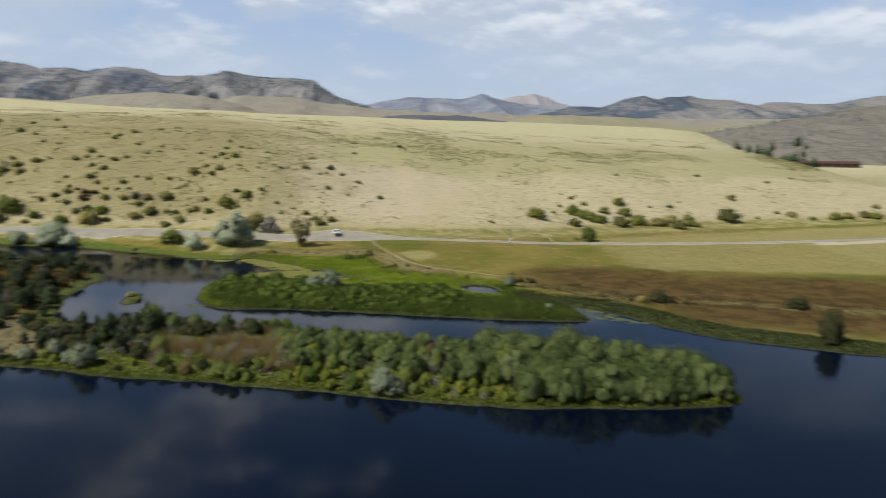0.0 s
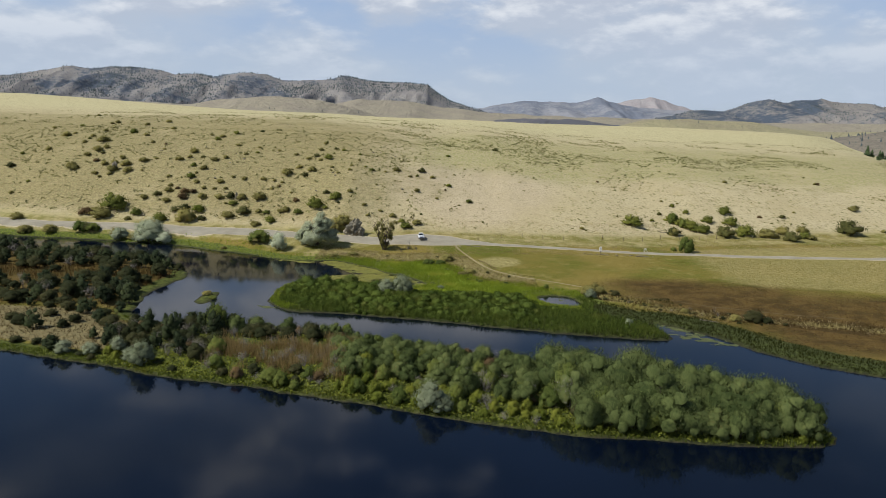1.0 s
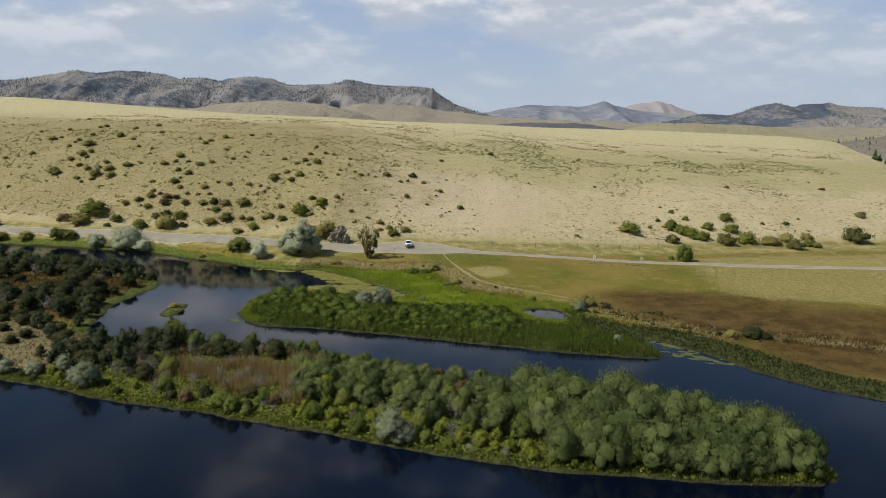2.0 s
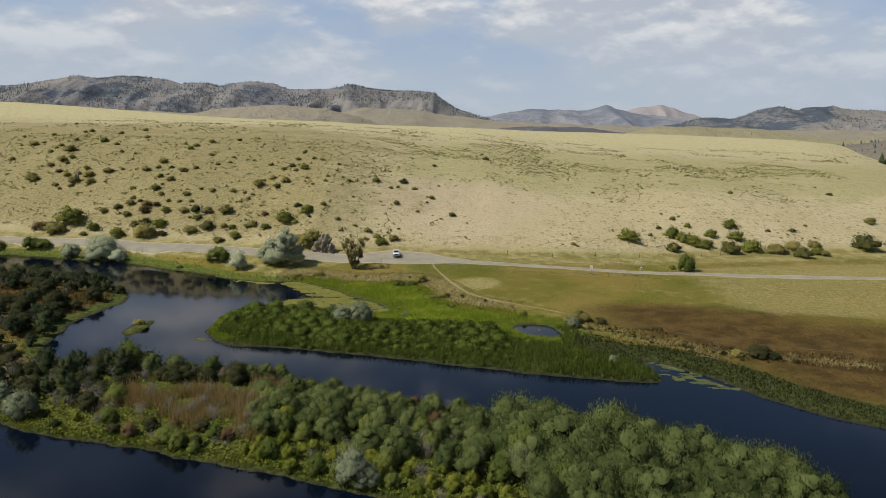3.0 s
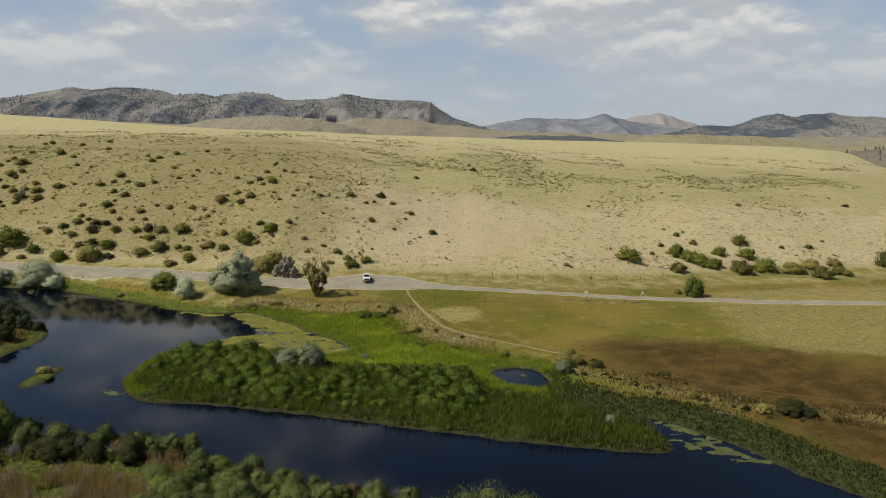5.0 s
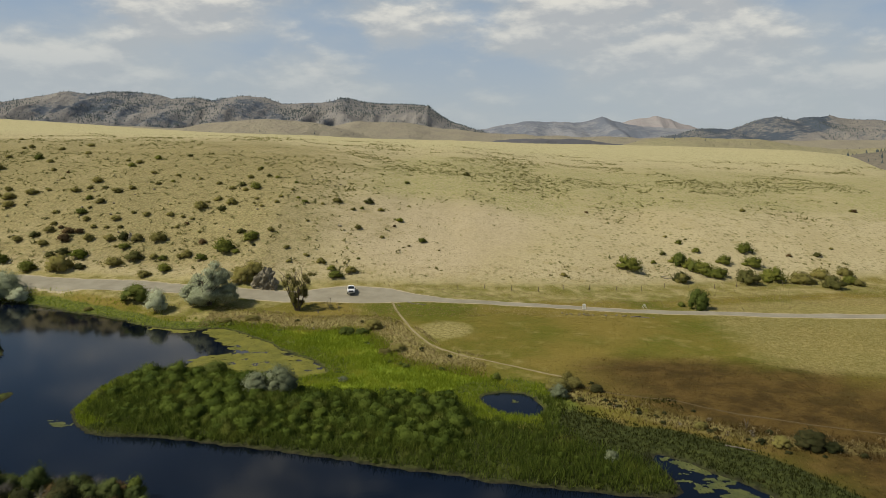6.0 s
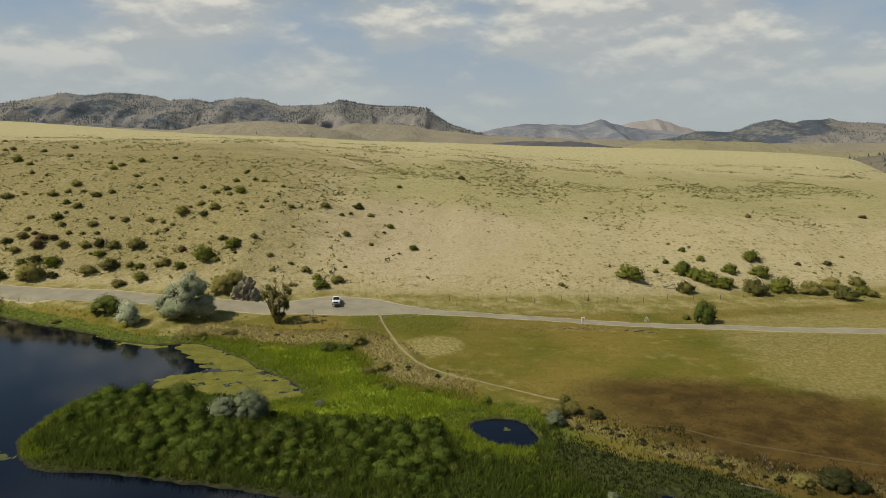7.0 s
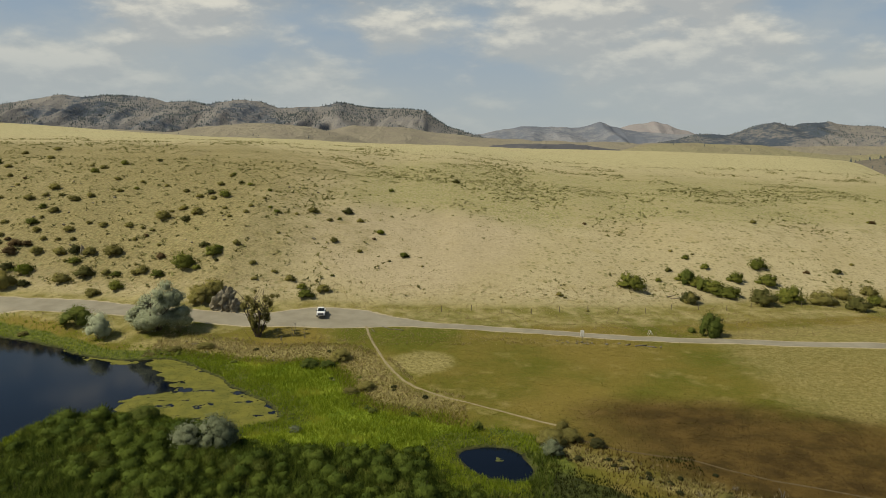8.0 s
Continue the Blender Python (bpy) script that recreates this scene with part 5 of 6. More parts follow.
def ground_cover():
    rng, x, y, isle, main, s = loose(9000, -50, -20, 96, 126, 61)
    k = (isle > 5) & (y < 122) & (x < -23 + 6 * rng.random(len(x))) & (x > -47) & (value_noise(x / 4, y / 4, 3) > 0.40)
    blades("dry_reeds", x[k], y[k], 1.2 + 1.5 * value_noise(x[k] / 3.0, y[k] / 3.0, 9), 0.05, REED, "tan dry reeds standing on the island", 62, 2, 0.12)
    rng, x, y, isle, main, s = loose(4500, -128, -72, 168, 200, 63)
    k = (isle > 2) & (np.abs(y - 180) < 9 + 4 * fbm(x / 12, y / 12, 2, 4)) & (value_noise(x / 6, y / 6, 5) > 0.35)
    blades("dry_reeds", x[k], y[k], 1.1, 0.06, SHADED_RUSSET, "brown dry reeds on the peninsula", 64, 2, 0.15)
    rng, x, y, isle, main, s = loose(6000, -150, -66, 110, 150, 65)
    k = (isle > 3)
    blades("dry_grass", x[k], y[k], 0.5, 0.06, SHADED_RUSSET, "dry brown grass between the shrubs", 66, 3)
    rng, x, y, isle, main, s = loose(100000, -48, 44, 126, 216, 67)
    lush, dim = inside_distance(x, y, lush_ring), inside_distance(x, y, thicket_ring)
    k = (main > 0.2) & (np.maximum(lush, dim) > -3 + 3 * rng.random(len(x)))
    # Parts taken as shaded; their blades get the darker colour.
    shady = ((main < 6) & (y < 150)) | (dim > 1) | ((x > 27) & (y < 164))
    blades("marsh_grass", x[k & ~shady], y[k & ~shady], 0.35 + 0.6 * value_noise(x[k & ~shady] / 4.0, y[k & ~shady] / 3.0, 17), 0.05, SEDGE, "tall green marsh grass", 68, 3)
    blades("marsh_sedge", x[k & shady], y[k & shady], 0.7 + 0.9 * value_noise(x[k & shady] / 4.0, y[k & shady] / 3.0, 19), 0.06, SHADED_THICKET, "green sedges coloured dark for the shade under the marsh willows", 58, 2)
    rng, x, y, isle, main, s = loose(60000, -170, 130, 84, 256, 69)
    k = (main > 0.1) & (main < 7) & (x < -40)
    blades("bank_grass", x[k], y[k], 0.6, 0.07, SEDGE, "green grass along the river bank", 70, 3)
    rng, x, y, isle, main, s = loose(52000, 24, 130, 84, 166, 79)
    k = (main > 0.1) & ((main < 8.5 + 2 * fbm(x / 5, y / 5, 2, 6)) & (x > 38) | (inside_distance(x, y, lush_ring) < 0) & (line_distance(x, y, belt_line)[0] > 5) & (x < 50) & (y < 162))
    blades("bank_sedge", x[k], y[k], 0.42, 0.06, SHADED_BANK_SEDGE, "dark green sedges along the river bank, cloud shade in their colour", 80, 3)
    rng, x, y, isle, main, s = loose(90000, -90, 52, 76, 140, 71)
    k = (isle > -0.1) & (isle < 2.2)
    blades("bank_grass", x[k], y[k], 0.5, 0.06, SHORE_SEDGE, "green grass along the island's shore", 72, 3)
    rng, x, y, isle, main, s = loose(90000, -12, 150, 120, 222, 73)
    rd, _ = line_distance(x, y, road_line[60:])
    k = (main > 9) & (s < -18) & (rd > 3.5) & (marsh_far(x, y) > 0)
    russet = rng.random(len(x)) < 0.95 * step(inside_distance(x, y, russet_shade_ring) + 9 * fbm(x / 22, y / 12, 4, 15), -12, 12)
    blades("meadow_grass", x[k & ~russet], y[k & ~russet], 0.17, 0.06, MEADOW, "olive and straw coloured meadow grass", 74, 2, 0.5)
    blades("russet_grass", x[k & russet], y[k & russet], 0.17, 0.06, SHADED_RUSSET, "reddish brown grass of the lower meadow, darkened by painted cloud shade", 59, 2, 0.5)
    rng, x, y, isle, main, s = loose(26000, -160, 150, 205, 268, 75)
    rd, at = line_distance(x, y, road_line)
    half = np.interp(at, np.arange(len(road_line)), road_line[:, 2])
    k = (rd > half + 0.8) & (main > 5) & (s < 10) & (s > -34) & (np.hypot(x - 13, y - 205) > 2 + 7 * rng.random(len(x)))
    blades("roadside_grass", x[k], y[k], 0.30, 0.07, STRAW, "dry straw coloured grass along the road", 76, 3, 0.5)
    rng, x, y, isle, main, s = loose(40000, 28, 130, 90, 172, 86)
    k = (line_distance(x, y, belt_line)[0] < 1.5 + 3.5 * rng.random(len(x))) & (main > 3)
    pale = rng.random(len(x)) < 0.22
    blades("belt_grass", x[k & pale], y[k & pale], 0.5, 0.05, STRAW, "tall bleached grass behind the reeds", 87, 3, 0.4)
    blades("belt_grass", x[k & ~pale], y[k & ~pale], 0.5, 0.05, SHADED_RUSSET, "tall russet grass behind the reeds", 88, 3, 0.4)
    rng, x, y, isle, main, s = loose(30000, -44, 20, 174, 230, 83)
    edge = inside_distance(x, y, lush_ring)
    rd, at = line_distance(x, y, road_line)
    k = (main > 1) & (edge > -12) & (edge < 1) & (rd > 8) & (line_distance(x, y, trail_line)[0] > 0.8)
    green = rng.random(len(x)) < 0.25 + 0.6 * step(edge + 4 * fbm(x / 5, y / 5, 3, 8), -6, 0)
    blades("border_grass", x[k & ~green], y[k & ~green], 0.42, 0.05, STRAW, "tall dry grass round the marsh", 84, 3, 0.45)
    blades("border_grass", x[k & green], y[k & green], 0.42, 0.05, MEADOW, "tall olive grass round the marsh", 85, 3, 0.45)
    rng, x, y, isle, main, s = loose(62000, -66, 50, 76, 136, 77)
    k = (isle > 0.3) & (rng.random(len(x)) < np.where(isle < 9, 1.0, 0.3))
    x, y = x[k], y[k]
    at = np.stack([x, y, height(x, y) + 0.1 + 0.5 * rng.random(len(x)) * step(value_noise(x / 2.5, y / 2.5, 7), 0.2, 0.8)], 1)
    v, f, soft = leaves(rng, [((0, 0, 0), (0.01, 0.01, 0.01))], len(x), 0.24)
    soft = soft * 0.5 + (0, 0, 0.7)
    v = (v.reshape(-1, 3, 3) - v.reshape(-1, 3, 3).mean(1, keepdims=True) + at[:, None]).reshape(-1, 3)
    tagged(new("low_herbs", fast_mesh("low_herbs", v, f, HERB, normals=soft / np.linalg.norm(soft, axis=1, keepdims=True))), "yellow-green low herbs on the island", "herbs", kind="stuff")


def marsh_far(x, y):
    return np.where(x < 34, (y - 168) - np.maximum(0, (12 - x)) * 1.6, 1.0)


ground_cover()


def sage_specks():
    """Low sagebrush and bunch grass on the slope and plateau."""
    rng, x, y, isle, main, s = loose(110000, -260, 330, 240, 560, 81)
    near = np.clip(1.25 - (s - 30) / 420.0, 0.25, 1.0)
    thick = step(fbm(x / 24.0, y / 24.0, 4, 82), -0.15, 0.40)
    zone = np.where((s > 45) & (s < 200) & (x > -40), 1.0, np.where((x < -10) & (s < 110), 0.95, 0.42))
    bare = 1 - 0.85 * (1 - step(np.hypot((x - 8) / 42.0, (s - 36) / 40.0), 0.5, 1.1))
    thick = np.where((x < -10) & (s < 110), np.maximum(thick, 0.45), thick)
    k = (s > 3) & (rng.random(len(x)) < near * thick * zone * bare)
    x, y = x[k], y[k]
    n, per = len(x), 5
    r = 0.20 + 0.46 * rng.random(n) ** 2 + 0.45 * (rng.random(n) > 0.91)
    base = np.stack([x, y, height(x, y)], 1)
    way = rng.normal(size=(n, per, 3))
    way[..., 2] = np.abs(way[..., 2]) * 0.8
    way /= np.linalg.norm(way, axis=2, keepdims=True)
    at = base[:, None] + way * r[:, None, None] * np.array([0.85, 0.85, 0.42])
    v, f, soft = leaves(rng, [((0, 0, 0), (0.01, 0.01, 0.01))], n * per, 0.33)
    v = v.reshape(-1, 3, 3)
    v = (v - v.mean(1, keepdims=True)) * np.repeat(r / 0.55, per)[:, None, None] + at.reshape(-1, 1, 3)
    tagged(new("sagebrush", fast_mesh("sagebrush", v.reshape(-1, 3), f, SAGE, normals=soft)), "small grey-green sagebrush dotting the dry slope", "brush", kind="stuff")


SAGE = leaf_material("sage_leaves", (0.205, 0.196, 0.072), (0.330, 0.305, 0.132), (0.31, 0.28, 0.10))
sage_specks()

# ---- cove: floating algae and pads ----
def algae_material():
    m, n = material("floating_algae")
    where = n.add("ShaderNodeNewGeometry").outputs["Position"]
    a, b = n.noise(where, 0.35, 5.0, 0.6), n.noise(where, 3.0, 4.0)
    color = n.mix(n.ramp(a, 0.35, 0.65), (0.120, 0.118, 0.015), (0.195, 0.178, 0.026))
    color = n.mix(n.ramp(b, 0.55, 0.75), color, (0.090, 0.105, 0.018))
    finish(n, color, 0.7, b, 0.4, 0.05, spec=0.3)
    return m


ALGAE = algae_material()


PADS = simple("dull_green_pads", (0.050, 0.062, 0.016), (0.120, 0.125, 0.034), 0.5, 0.6, 0.2, 0.02, 0.3)


def algae(name, ring, cell, hole, seed, label, mat=ALGAE):
    """A mat of floating growth: small cells, left out where the water shows."""
    ring = smooth_line(ring, True)
    (x0, y0), (x1, y1) = ring.min(0) - 1, ring.max(0) + 1
    gx, gy = np.meshgrid(np.arange(x0, x1, cell), np.arange(y0, y1, cell))
    x, y = gx.ravel(), gy.ravel()
    rng = np.random.default_rng(seed)
    inside = inside_distance(x, y, ring) + 2.2 * fbm(x / 3.0, y / 3.0, 4, seed)
    k = (inside > 0) & (fbm(x / 2.2, y / 1.4, 4, seed + 4) < hole + 0.05 * np.clip(inside, 0, 4)) & (height(x, y) < 0.1)
    x, y = x[k], y[k]
    a = np.arange(6) * math.pi / 3
    turn = rng.uniform(0, 1, len(x))
    r = cell * rng.uniform(0.55, 0.85, len(x))
    px = x[:, None] + np.cos(a[None] + turn[:, None]) * r[:, None]
    py = y[:, None] + np.sin(a[None] + turn[:, None]) * r[:, None]
    pz = 0.012 + 0.02 * rng.random((len(x), 1)) + 0 * px
    verts = np.stack([px, py, pz], 2).reshape(-1, 3)
    tagged(new(name, fast_mesh(name, verts, np.arange(len(x) * 6).reshape(-1, 6), mat)), label, "water plants", kind="stuff")


algae("algae_mat", [(-43, 211), (-37, 211), (-27, 203), (-19, 192), (-12, 184), (-9, 178), (-14, 174), (-24, 177), (-36, 180), (-36, 188), (-31, 192), (-36, 200)], 0.30, 0.20, 91, "yellow-green algae covering the shallow cove")
algae("algae_mat", [(41, 143), (45, 139), (51, 132), (54, 125), (51, 124), (44, 130), (41, 134)], 0.24, -0.16, 92, "dull green floating pads in the inlet", PADS)
algae("algae_mat", [(-62, 220), (-56, 215), (-48, 212), (-44, 211), (-46, 208), (-52, 210), (-60, 216)], 0.40, 0.05, 93, "yellow-green algae along the bank")
algae("algae_mat", [(18.5, 163), (19, 167), (24, 168), (29, 162), (28, 155), (23, 155), (19, 158)], 0.16, -0.72, 94, "scattered pads on the small pond", PADS)
algae("algae_mat", [(-47, 152), (-45, 153.5), (-43.8, 152), (-45, 150.5)], 0.3, 0.1, 95, "small raft of water weed in the channel", PADS)


# ---- the parked truck ----
PAINT = simple("white_truck_paint", (0.74, 0.74, 0.72), (0.82, 0.82, 0.80), 0.8, 0.28, 0.05, 0.01, 0.5)
RUBBER = simple("black_rubber", (0.015, 0.015, 0.016), (0.035, 0.034, 0.033), 6.0, 0.85, 0.3, 0.01, 0.2)
STEEL = simple("dull_steel", (0.32, 0.32, 0.32), (0.50, 0.50, 0.50), 5.0, 0.35, 0.1, 0.01, 0.5, 1.0)
PLASTIC = simple("black_plastic", (0.018, 0.018, 0.020), (0.04, 0.04, 0.042), 5.0, 0.55, 0.2, 0.01, 0.3)
TINT = simple("dark_tinted_glass", (0.012, 0.015, 0.018), (0.020, 0.024, 0.028), 1.0, 0.06, 0.0, 0.01, 0.6)
LAMP = simple("headlamp_lens", (0.55, 0.56, 0.58), (0.70, 0.70, 0.72), 8.0, 0.15, 0.1, 0.01, 0.6)
AMBER = simple("red_tail_lens", (0.25, 0.02, 0.015), (0.36, 0.04, 0.03), 6.0, 0.25, 0.1, 0.01, 0.5)


def slab(bm, lo, hi, top=None, bevel=0.03):
    """A box with an optional smaller top (x0, y0, x1, y1) and softened edges."""
    x0, y0, z0 = lo
    x1, y1, z1 = hi
    tx0, ty0, tx1, ty1 = top or (x0, y0, x1, y1)
    v = [bm.verts.new(p) for p in [(x0, y0, z0), (x1, y0, z0), (x1, y1, z0), (x0, y1, z0), (tx0, ty0, z1), (tx1, ty0, z1), (tx1, ty1, z1), (tx0, ty1, z1)]]
    faces = [bm.faces.new([v[i] for i in f]) for f in [(3, 2, 1, 0), (4, 5, 6, 7), (0, 1, 5, 4), (1, 2, 6, 5), (2, 3, 7, 6), (3, 0, 4, 7)]]
    if bevel:
        bmesh.ops.bevel(bm, geom=list({e for f in faces for e in f.edges}), offset=bevel, segments=2, affect="EDGES", profile=0.6)
    return bm


def box_part(name, lo, hi, mat, parent, label="", top=None, bevel=0.03):
    return part(name, slab(bmesh.new(), lo, hi, top, bevel), mat, parent, label, True)


def drum(bm, radius, half, x, y, z, segments=24):
    r = bmesh.ops.create_cone(bm, cap_ends=True, segments=segments, radius1=radius, radius2=radius, depth=2 * half)
    bmesh.ops.transform(bm, matrix=Matrix.Translation((x, y, z)) @ Matrix.Rotation(math.pi / 2, 4, "Y"), verts=r["verts"])
    return bm


def pickup(x, y, turn):
    """A crew-cab pickup, nose towards -y of its own axes."""
    car = new("pickup_truck")
    box_part("body", (-0.97, -2.85, 0.55), (0.97, -1.15, 1.12), PAINT, car, "white bonnet and front wings", (-0.90, -2.72, 0.90, -1.1), 0.08)
    box_part("cab", (-0.97, -1.18, 0.50), (0.97, 0.85, 1.14), PAINT, car, "white cab", None, 0.05)
    box_part("roof", (-0.90, -0.95, 1.12), (0.90, 0.84, 1.86), PAINT, car, "white cab roof and pillars", (-0.72, -0.28, 0.72, 0.68), 0.06)
    box_part("windscreen", (-0.80, -0.965, 1.19), (0.80, -0.80, 1.76), TINT, car, "dark windscreen", (-0.64, -0.41, 0.64, -0.30), 0.01)
    for s in (-1, 1):
        box_part("side_window", (min(s * 0.80, s * 0.915), -0.62, 1.20), (max(s * 0.80, s * 0.915), 0.70, 1.72), TINT, car, "dark side window", (min(s * 0.66, s * 0.775), -0.22, max(s * 0.66, s * 0.775), 0.60), 0.01)
        box_part("mirror", (min(s * 0.98, s * 1.17), -0.80, 1.14), (max(s * 0.98, s * 1.17), -0.68, 1.36), PLASTIC, car, "black wing mirror", None, 0.03)
        box_part("headlight", (min(s * 0.60, s * 0.92), -2.86, 0.86), (max(s * 0.60, s * 0.92), -2.70, 1.04), LAMP, car, "clear headlight", None, 0.02)
        box_part("tail_light", (min(s * 0.84, s * 0.975), 2.72, 0.80), (max(s * 0.84, s * 0.975), 2.83, 1.10), AMBER, car, "red tail light", None, 0.02)
        box_part("bed_side", (min(s * 0.90, s * 0.97), 0.88, 0.52), (max(s * 0.90, s * 0.97), 2.80, 1.16), PAINT, car, "white side of the load bed", None, 0.03)
    box_part("rear_window", (-0.72, 0.76, 1.22), (0.72, 0.85, 1.70), TINT, car, "dark rear window", (-0.62, 0.62, 0.62, 0.74), 0.01)
    box_part("grille", (-0.56, -2.87, 0.74), (0.56, -2.76, 1.06), PLASTIC, car, "dark grille", None, 0.02)
    box_part("front_bumper", (-0.98, -2.98, 0.46), (0.98, -2.78, 0.72), STEEL, car, "steel front bumper", None, 0.05)
    box_part("rear_bumper", (-0.95, 2.80, 0.48), (0.95, 2.95, 0.70), STEEL, car, "steel rear bumper", None, 0.04)
    box_part("bed_floor", (-0.90, 0.86, 0.60), (0.90, 2.78, 0.68), PLASTIC, car, "dark load bed floor", None, 0.01)
    box_part("tailgate", (-0.90, 2.72, 0.60), (0.90, 2.80, 1.14), PAINT, car, "white tailgate", None, 0.02)
    box_part("chassis", (-0.55, -2.6, 0.36), (0.55, 2.6, 0.56), PLASTIC, car, "dark underbody", None, 0.02)
    for wy in (-1.85, 1.75):
        for s in (-1, 1):
            wheel = part("tyre", drum(bmesh.new(), 0.39, 0.13, s * 0.84, wy, 0.39), RUBBER, car, "black tyre", True)
            part("rim", drum(bmesh.new(), 0.24, 0.012, s * 0.975, wy, 0.39, 16), STEEL, wheel, "steel wheel rim")
    m = pose(x, y, height_at(x, y) + 0.10, 0, 0, turn)
    car.matrix_basis = m
    tagged(car, "white crew-cab pickup truck parked on the gravel", "truck")


pickup(-12.0, 237.2, 6)


# ---- sign, posts, logs and rocks ----
BOARD = simple("weathered_white_board", (0.62, 0.60, 0.54), (0.76, 0.74, 0.68), 3.0, 0.7, 0.2, 0.01, 0.3)
TIMBER = simple("weathered_timber", (0.10, 0.075, 0.05), (0.24, 0.19, 0.14), 5.0, 0.9, 0.5, 0.02, 0.15)


def sign(x, y, turn):
    ob = new("roadside_sign")
    box_part("post", (-0.06, -0.06, -0.4), (0.06, 0.06, 1.0), TIMBER, ob, "brown timber post", None, 0.01)
    panel = box_part("panel", (-0.38, -0.10, 0.75), (0.38, -0.06, 2.05), BOARD, ob, "blank pale sign panel", None, 0.01)
    for k in range(4):
        box_part("bar", (-0.26, -0.112, 1.05 + 0.22 * k), (0.26 - 0.06 * (k % 2), -0.104, 1.12 + 0.22 * k), TIMBER, panel, "dark line of worn lettering", None, 0)
    ob.matrix_basis = pose(x, y, height_at(x, y), 0, 0, turn)
    tagged(ob, "small pale notice board on a post beside the road", "sign")


sign(46.0, 222.0, -10)


def a_frame(x, y, turn):
    """Two white boards leaning together, with a rail across."""
    ob = new("a_frame_barrier")
    for end in (-0.45, 0.45):
        for lean in (-1, 1):
            v, f = [], []
            limb(v, f, [(lean * 0.6, end, -0.1), (lean * 0.02, end, 1.0)], [0.05, 0.045], 4)
            child("leg", mesh_of("leg", v, f, BOARD), ob, "white painted leg")
    v, f = [], []
    limb(v, f, [(0, -0.6, 0.98), (0, 0.6, 0.98)], [0.045, 0.045], 4)
    child("rail", mesh_of("rail", v, f, BOARD), ob, "white painted rail")
    ob.matrix_basis = pose(x, y, height_at(x, y), 0, 0, turn)
    tagged(ob, "small white A-frame barrier in the roadside grass", "barrier")


a_frame(62.0, 227.4, 5)


def fence_post(x, y, tall, lean, group):
    bm = bmesh.new()
    bmesh.ops.create_cone(bm, cap_ends=True, segments=7, radius1=0.09, radius2=0.07, depth=tall, matrix=Matrix.Translation((0, 0, tall / 2 - 0.15)))
    me = bpy.data.meshes.new("fence_post")
    bm.to_mesh(me)
    bm.free()
    me.materials.append(TIMBER)
    ob = new("fence_post", me)
    ob.matrix_basis = pose(x, y, height_at(x, y), lean, lean * 0.7, 0)
    tagged(ob, "weathered wooden fence post in dry grass", "post", group)


post_turn = random.Random(8)
for k in range(15):
    px = 16 + 7.2 * k
    py = float(np.interp(px, TOE_X, TOE_Y)) - 6 + 1.2 * math.sin(k * 1.7)
    fence_post(px, py, 1.55, post_turn.uniform(-5, 5), "fence along the hill's foot")
for px in (-108.5, -107.0, -105.0):
    fence_post(px, 402.0, 2.0, post_turn.uniform(-2, 2), "posts on the plateau")


def log(x, y, long, radius, turn, mat, label):
    v, f = [], []
    limb(v, f, [(-long / 2, 0, radius * 0.8), (0, 0, radius), (long / 2, 0, radius * 0.7)], [radius, radius * 0.95, radius * 0.7], 8)
    v.append(Vector((-long / 2, 0, radius * 0.8)))
    v.append(Vector((long / 2, 0, radius * 0.7)))
    for k in range(8):
        f.append((len(v) - 2, (k + 1) % 8, k))
        f.append((len(v) - 1, 16 + k, 16 + (k + 1) % 8))
    ob = new("log", mesh_of("log", v, f, mat, True))
    ob.matrix_basis = pose(x, y, height_at(x, y) - 0.02, 0, 0, turn)
    tagged(ob, label, "log")


for lx, ly, ll, lr, lt in [(57.5, 217.8, 2.6, 0.16, 15), (59.5, 217.0, 2.0, 0.13, -20), (55.0, 218.4, 1.6, 0.12, 40), (4.0, 228.0, 3.4, 0.10, -50), (6.5, 227.0, 2.8, 0.09, -25), (1.0, 226.5, 3.0, 0.08, -70),
                           (78.0, 259.5, 4.5, 0.12, 10), (76.5, 260.5, 3.5, 0.10, 35), (80.0, 260.0, 3.0, 0.10, -20), (53.0, 142.0, 4.0, 0.10, -30)]:
    log(lx, ly, ll, lr, lt, DEADWOOD, "bleached fallen log lying in the grass")


def boulder_mesh(seed, size, levels=3, rough=0.35, stretch=(1, 1, 1)):
    bm = bmesh.new()
    bmesh.ops.create_icosphere(bm, subdivisions=levels, radius=1.0)
    for v in bm.verts:
        p = v.co.copy()
        d = 1 + rough * noise.fractal(p * 1.3 + Vector((seed * 7.1, 3.0, seed)), 1.0, 2.0, 5) + 0.5 * rough * (noise.cell(p * 2.2 + Vector((seed, 0, 0))) - 0.5)
        v.co = Vector((p.x * d * stretch[0], p.y * d * stretch[1], p.z * d * stretch[2])) * size
    me = bpy.data.meshes.new("rock")
    bm.to_mesh(me)
    bm.free()
    me.materials.append(ROCK)
    return me


def rock(x, y, seed, size, stretch, tilt, label, group="", levels=3, sink=0.25):
    ob = new("rock", boulder_mesh(seed, size, levels, 0.45, stretch))
    ob.matrix_basis = pose(x, y, height_at(x, y) + size * stretch[2] * (1 - 2 * sink), tilt, tilt * 0.6, seed * 40)
    tagged(ob, label, "rock", group)


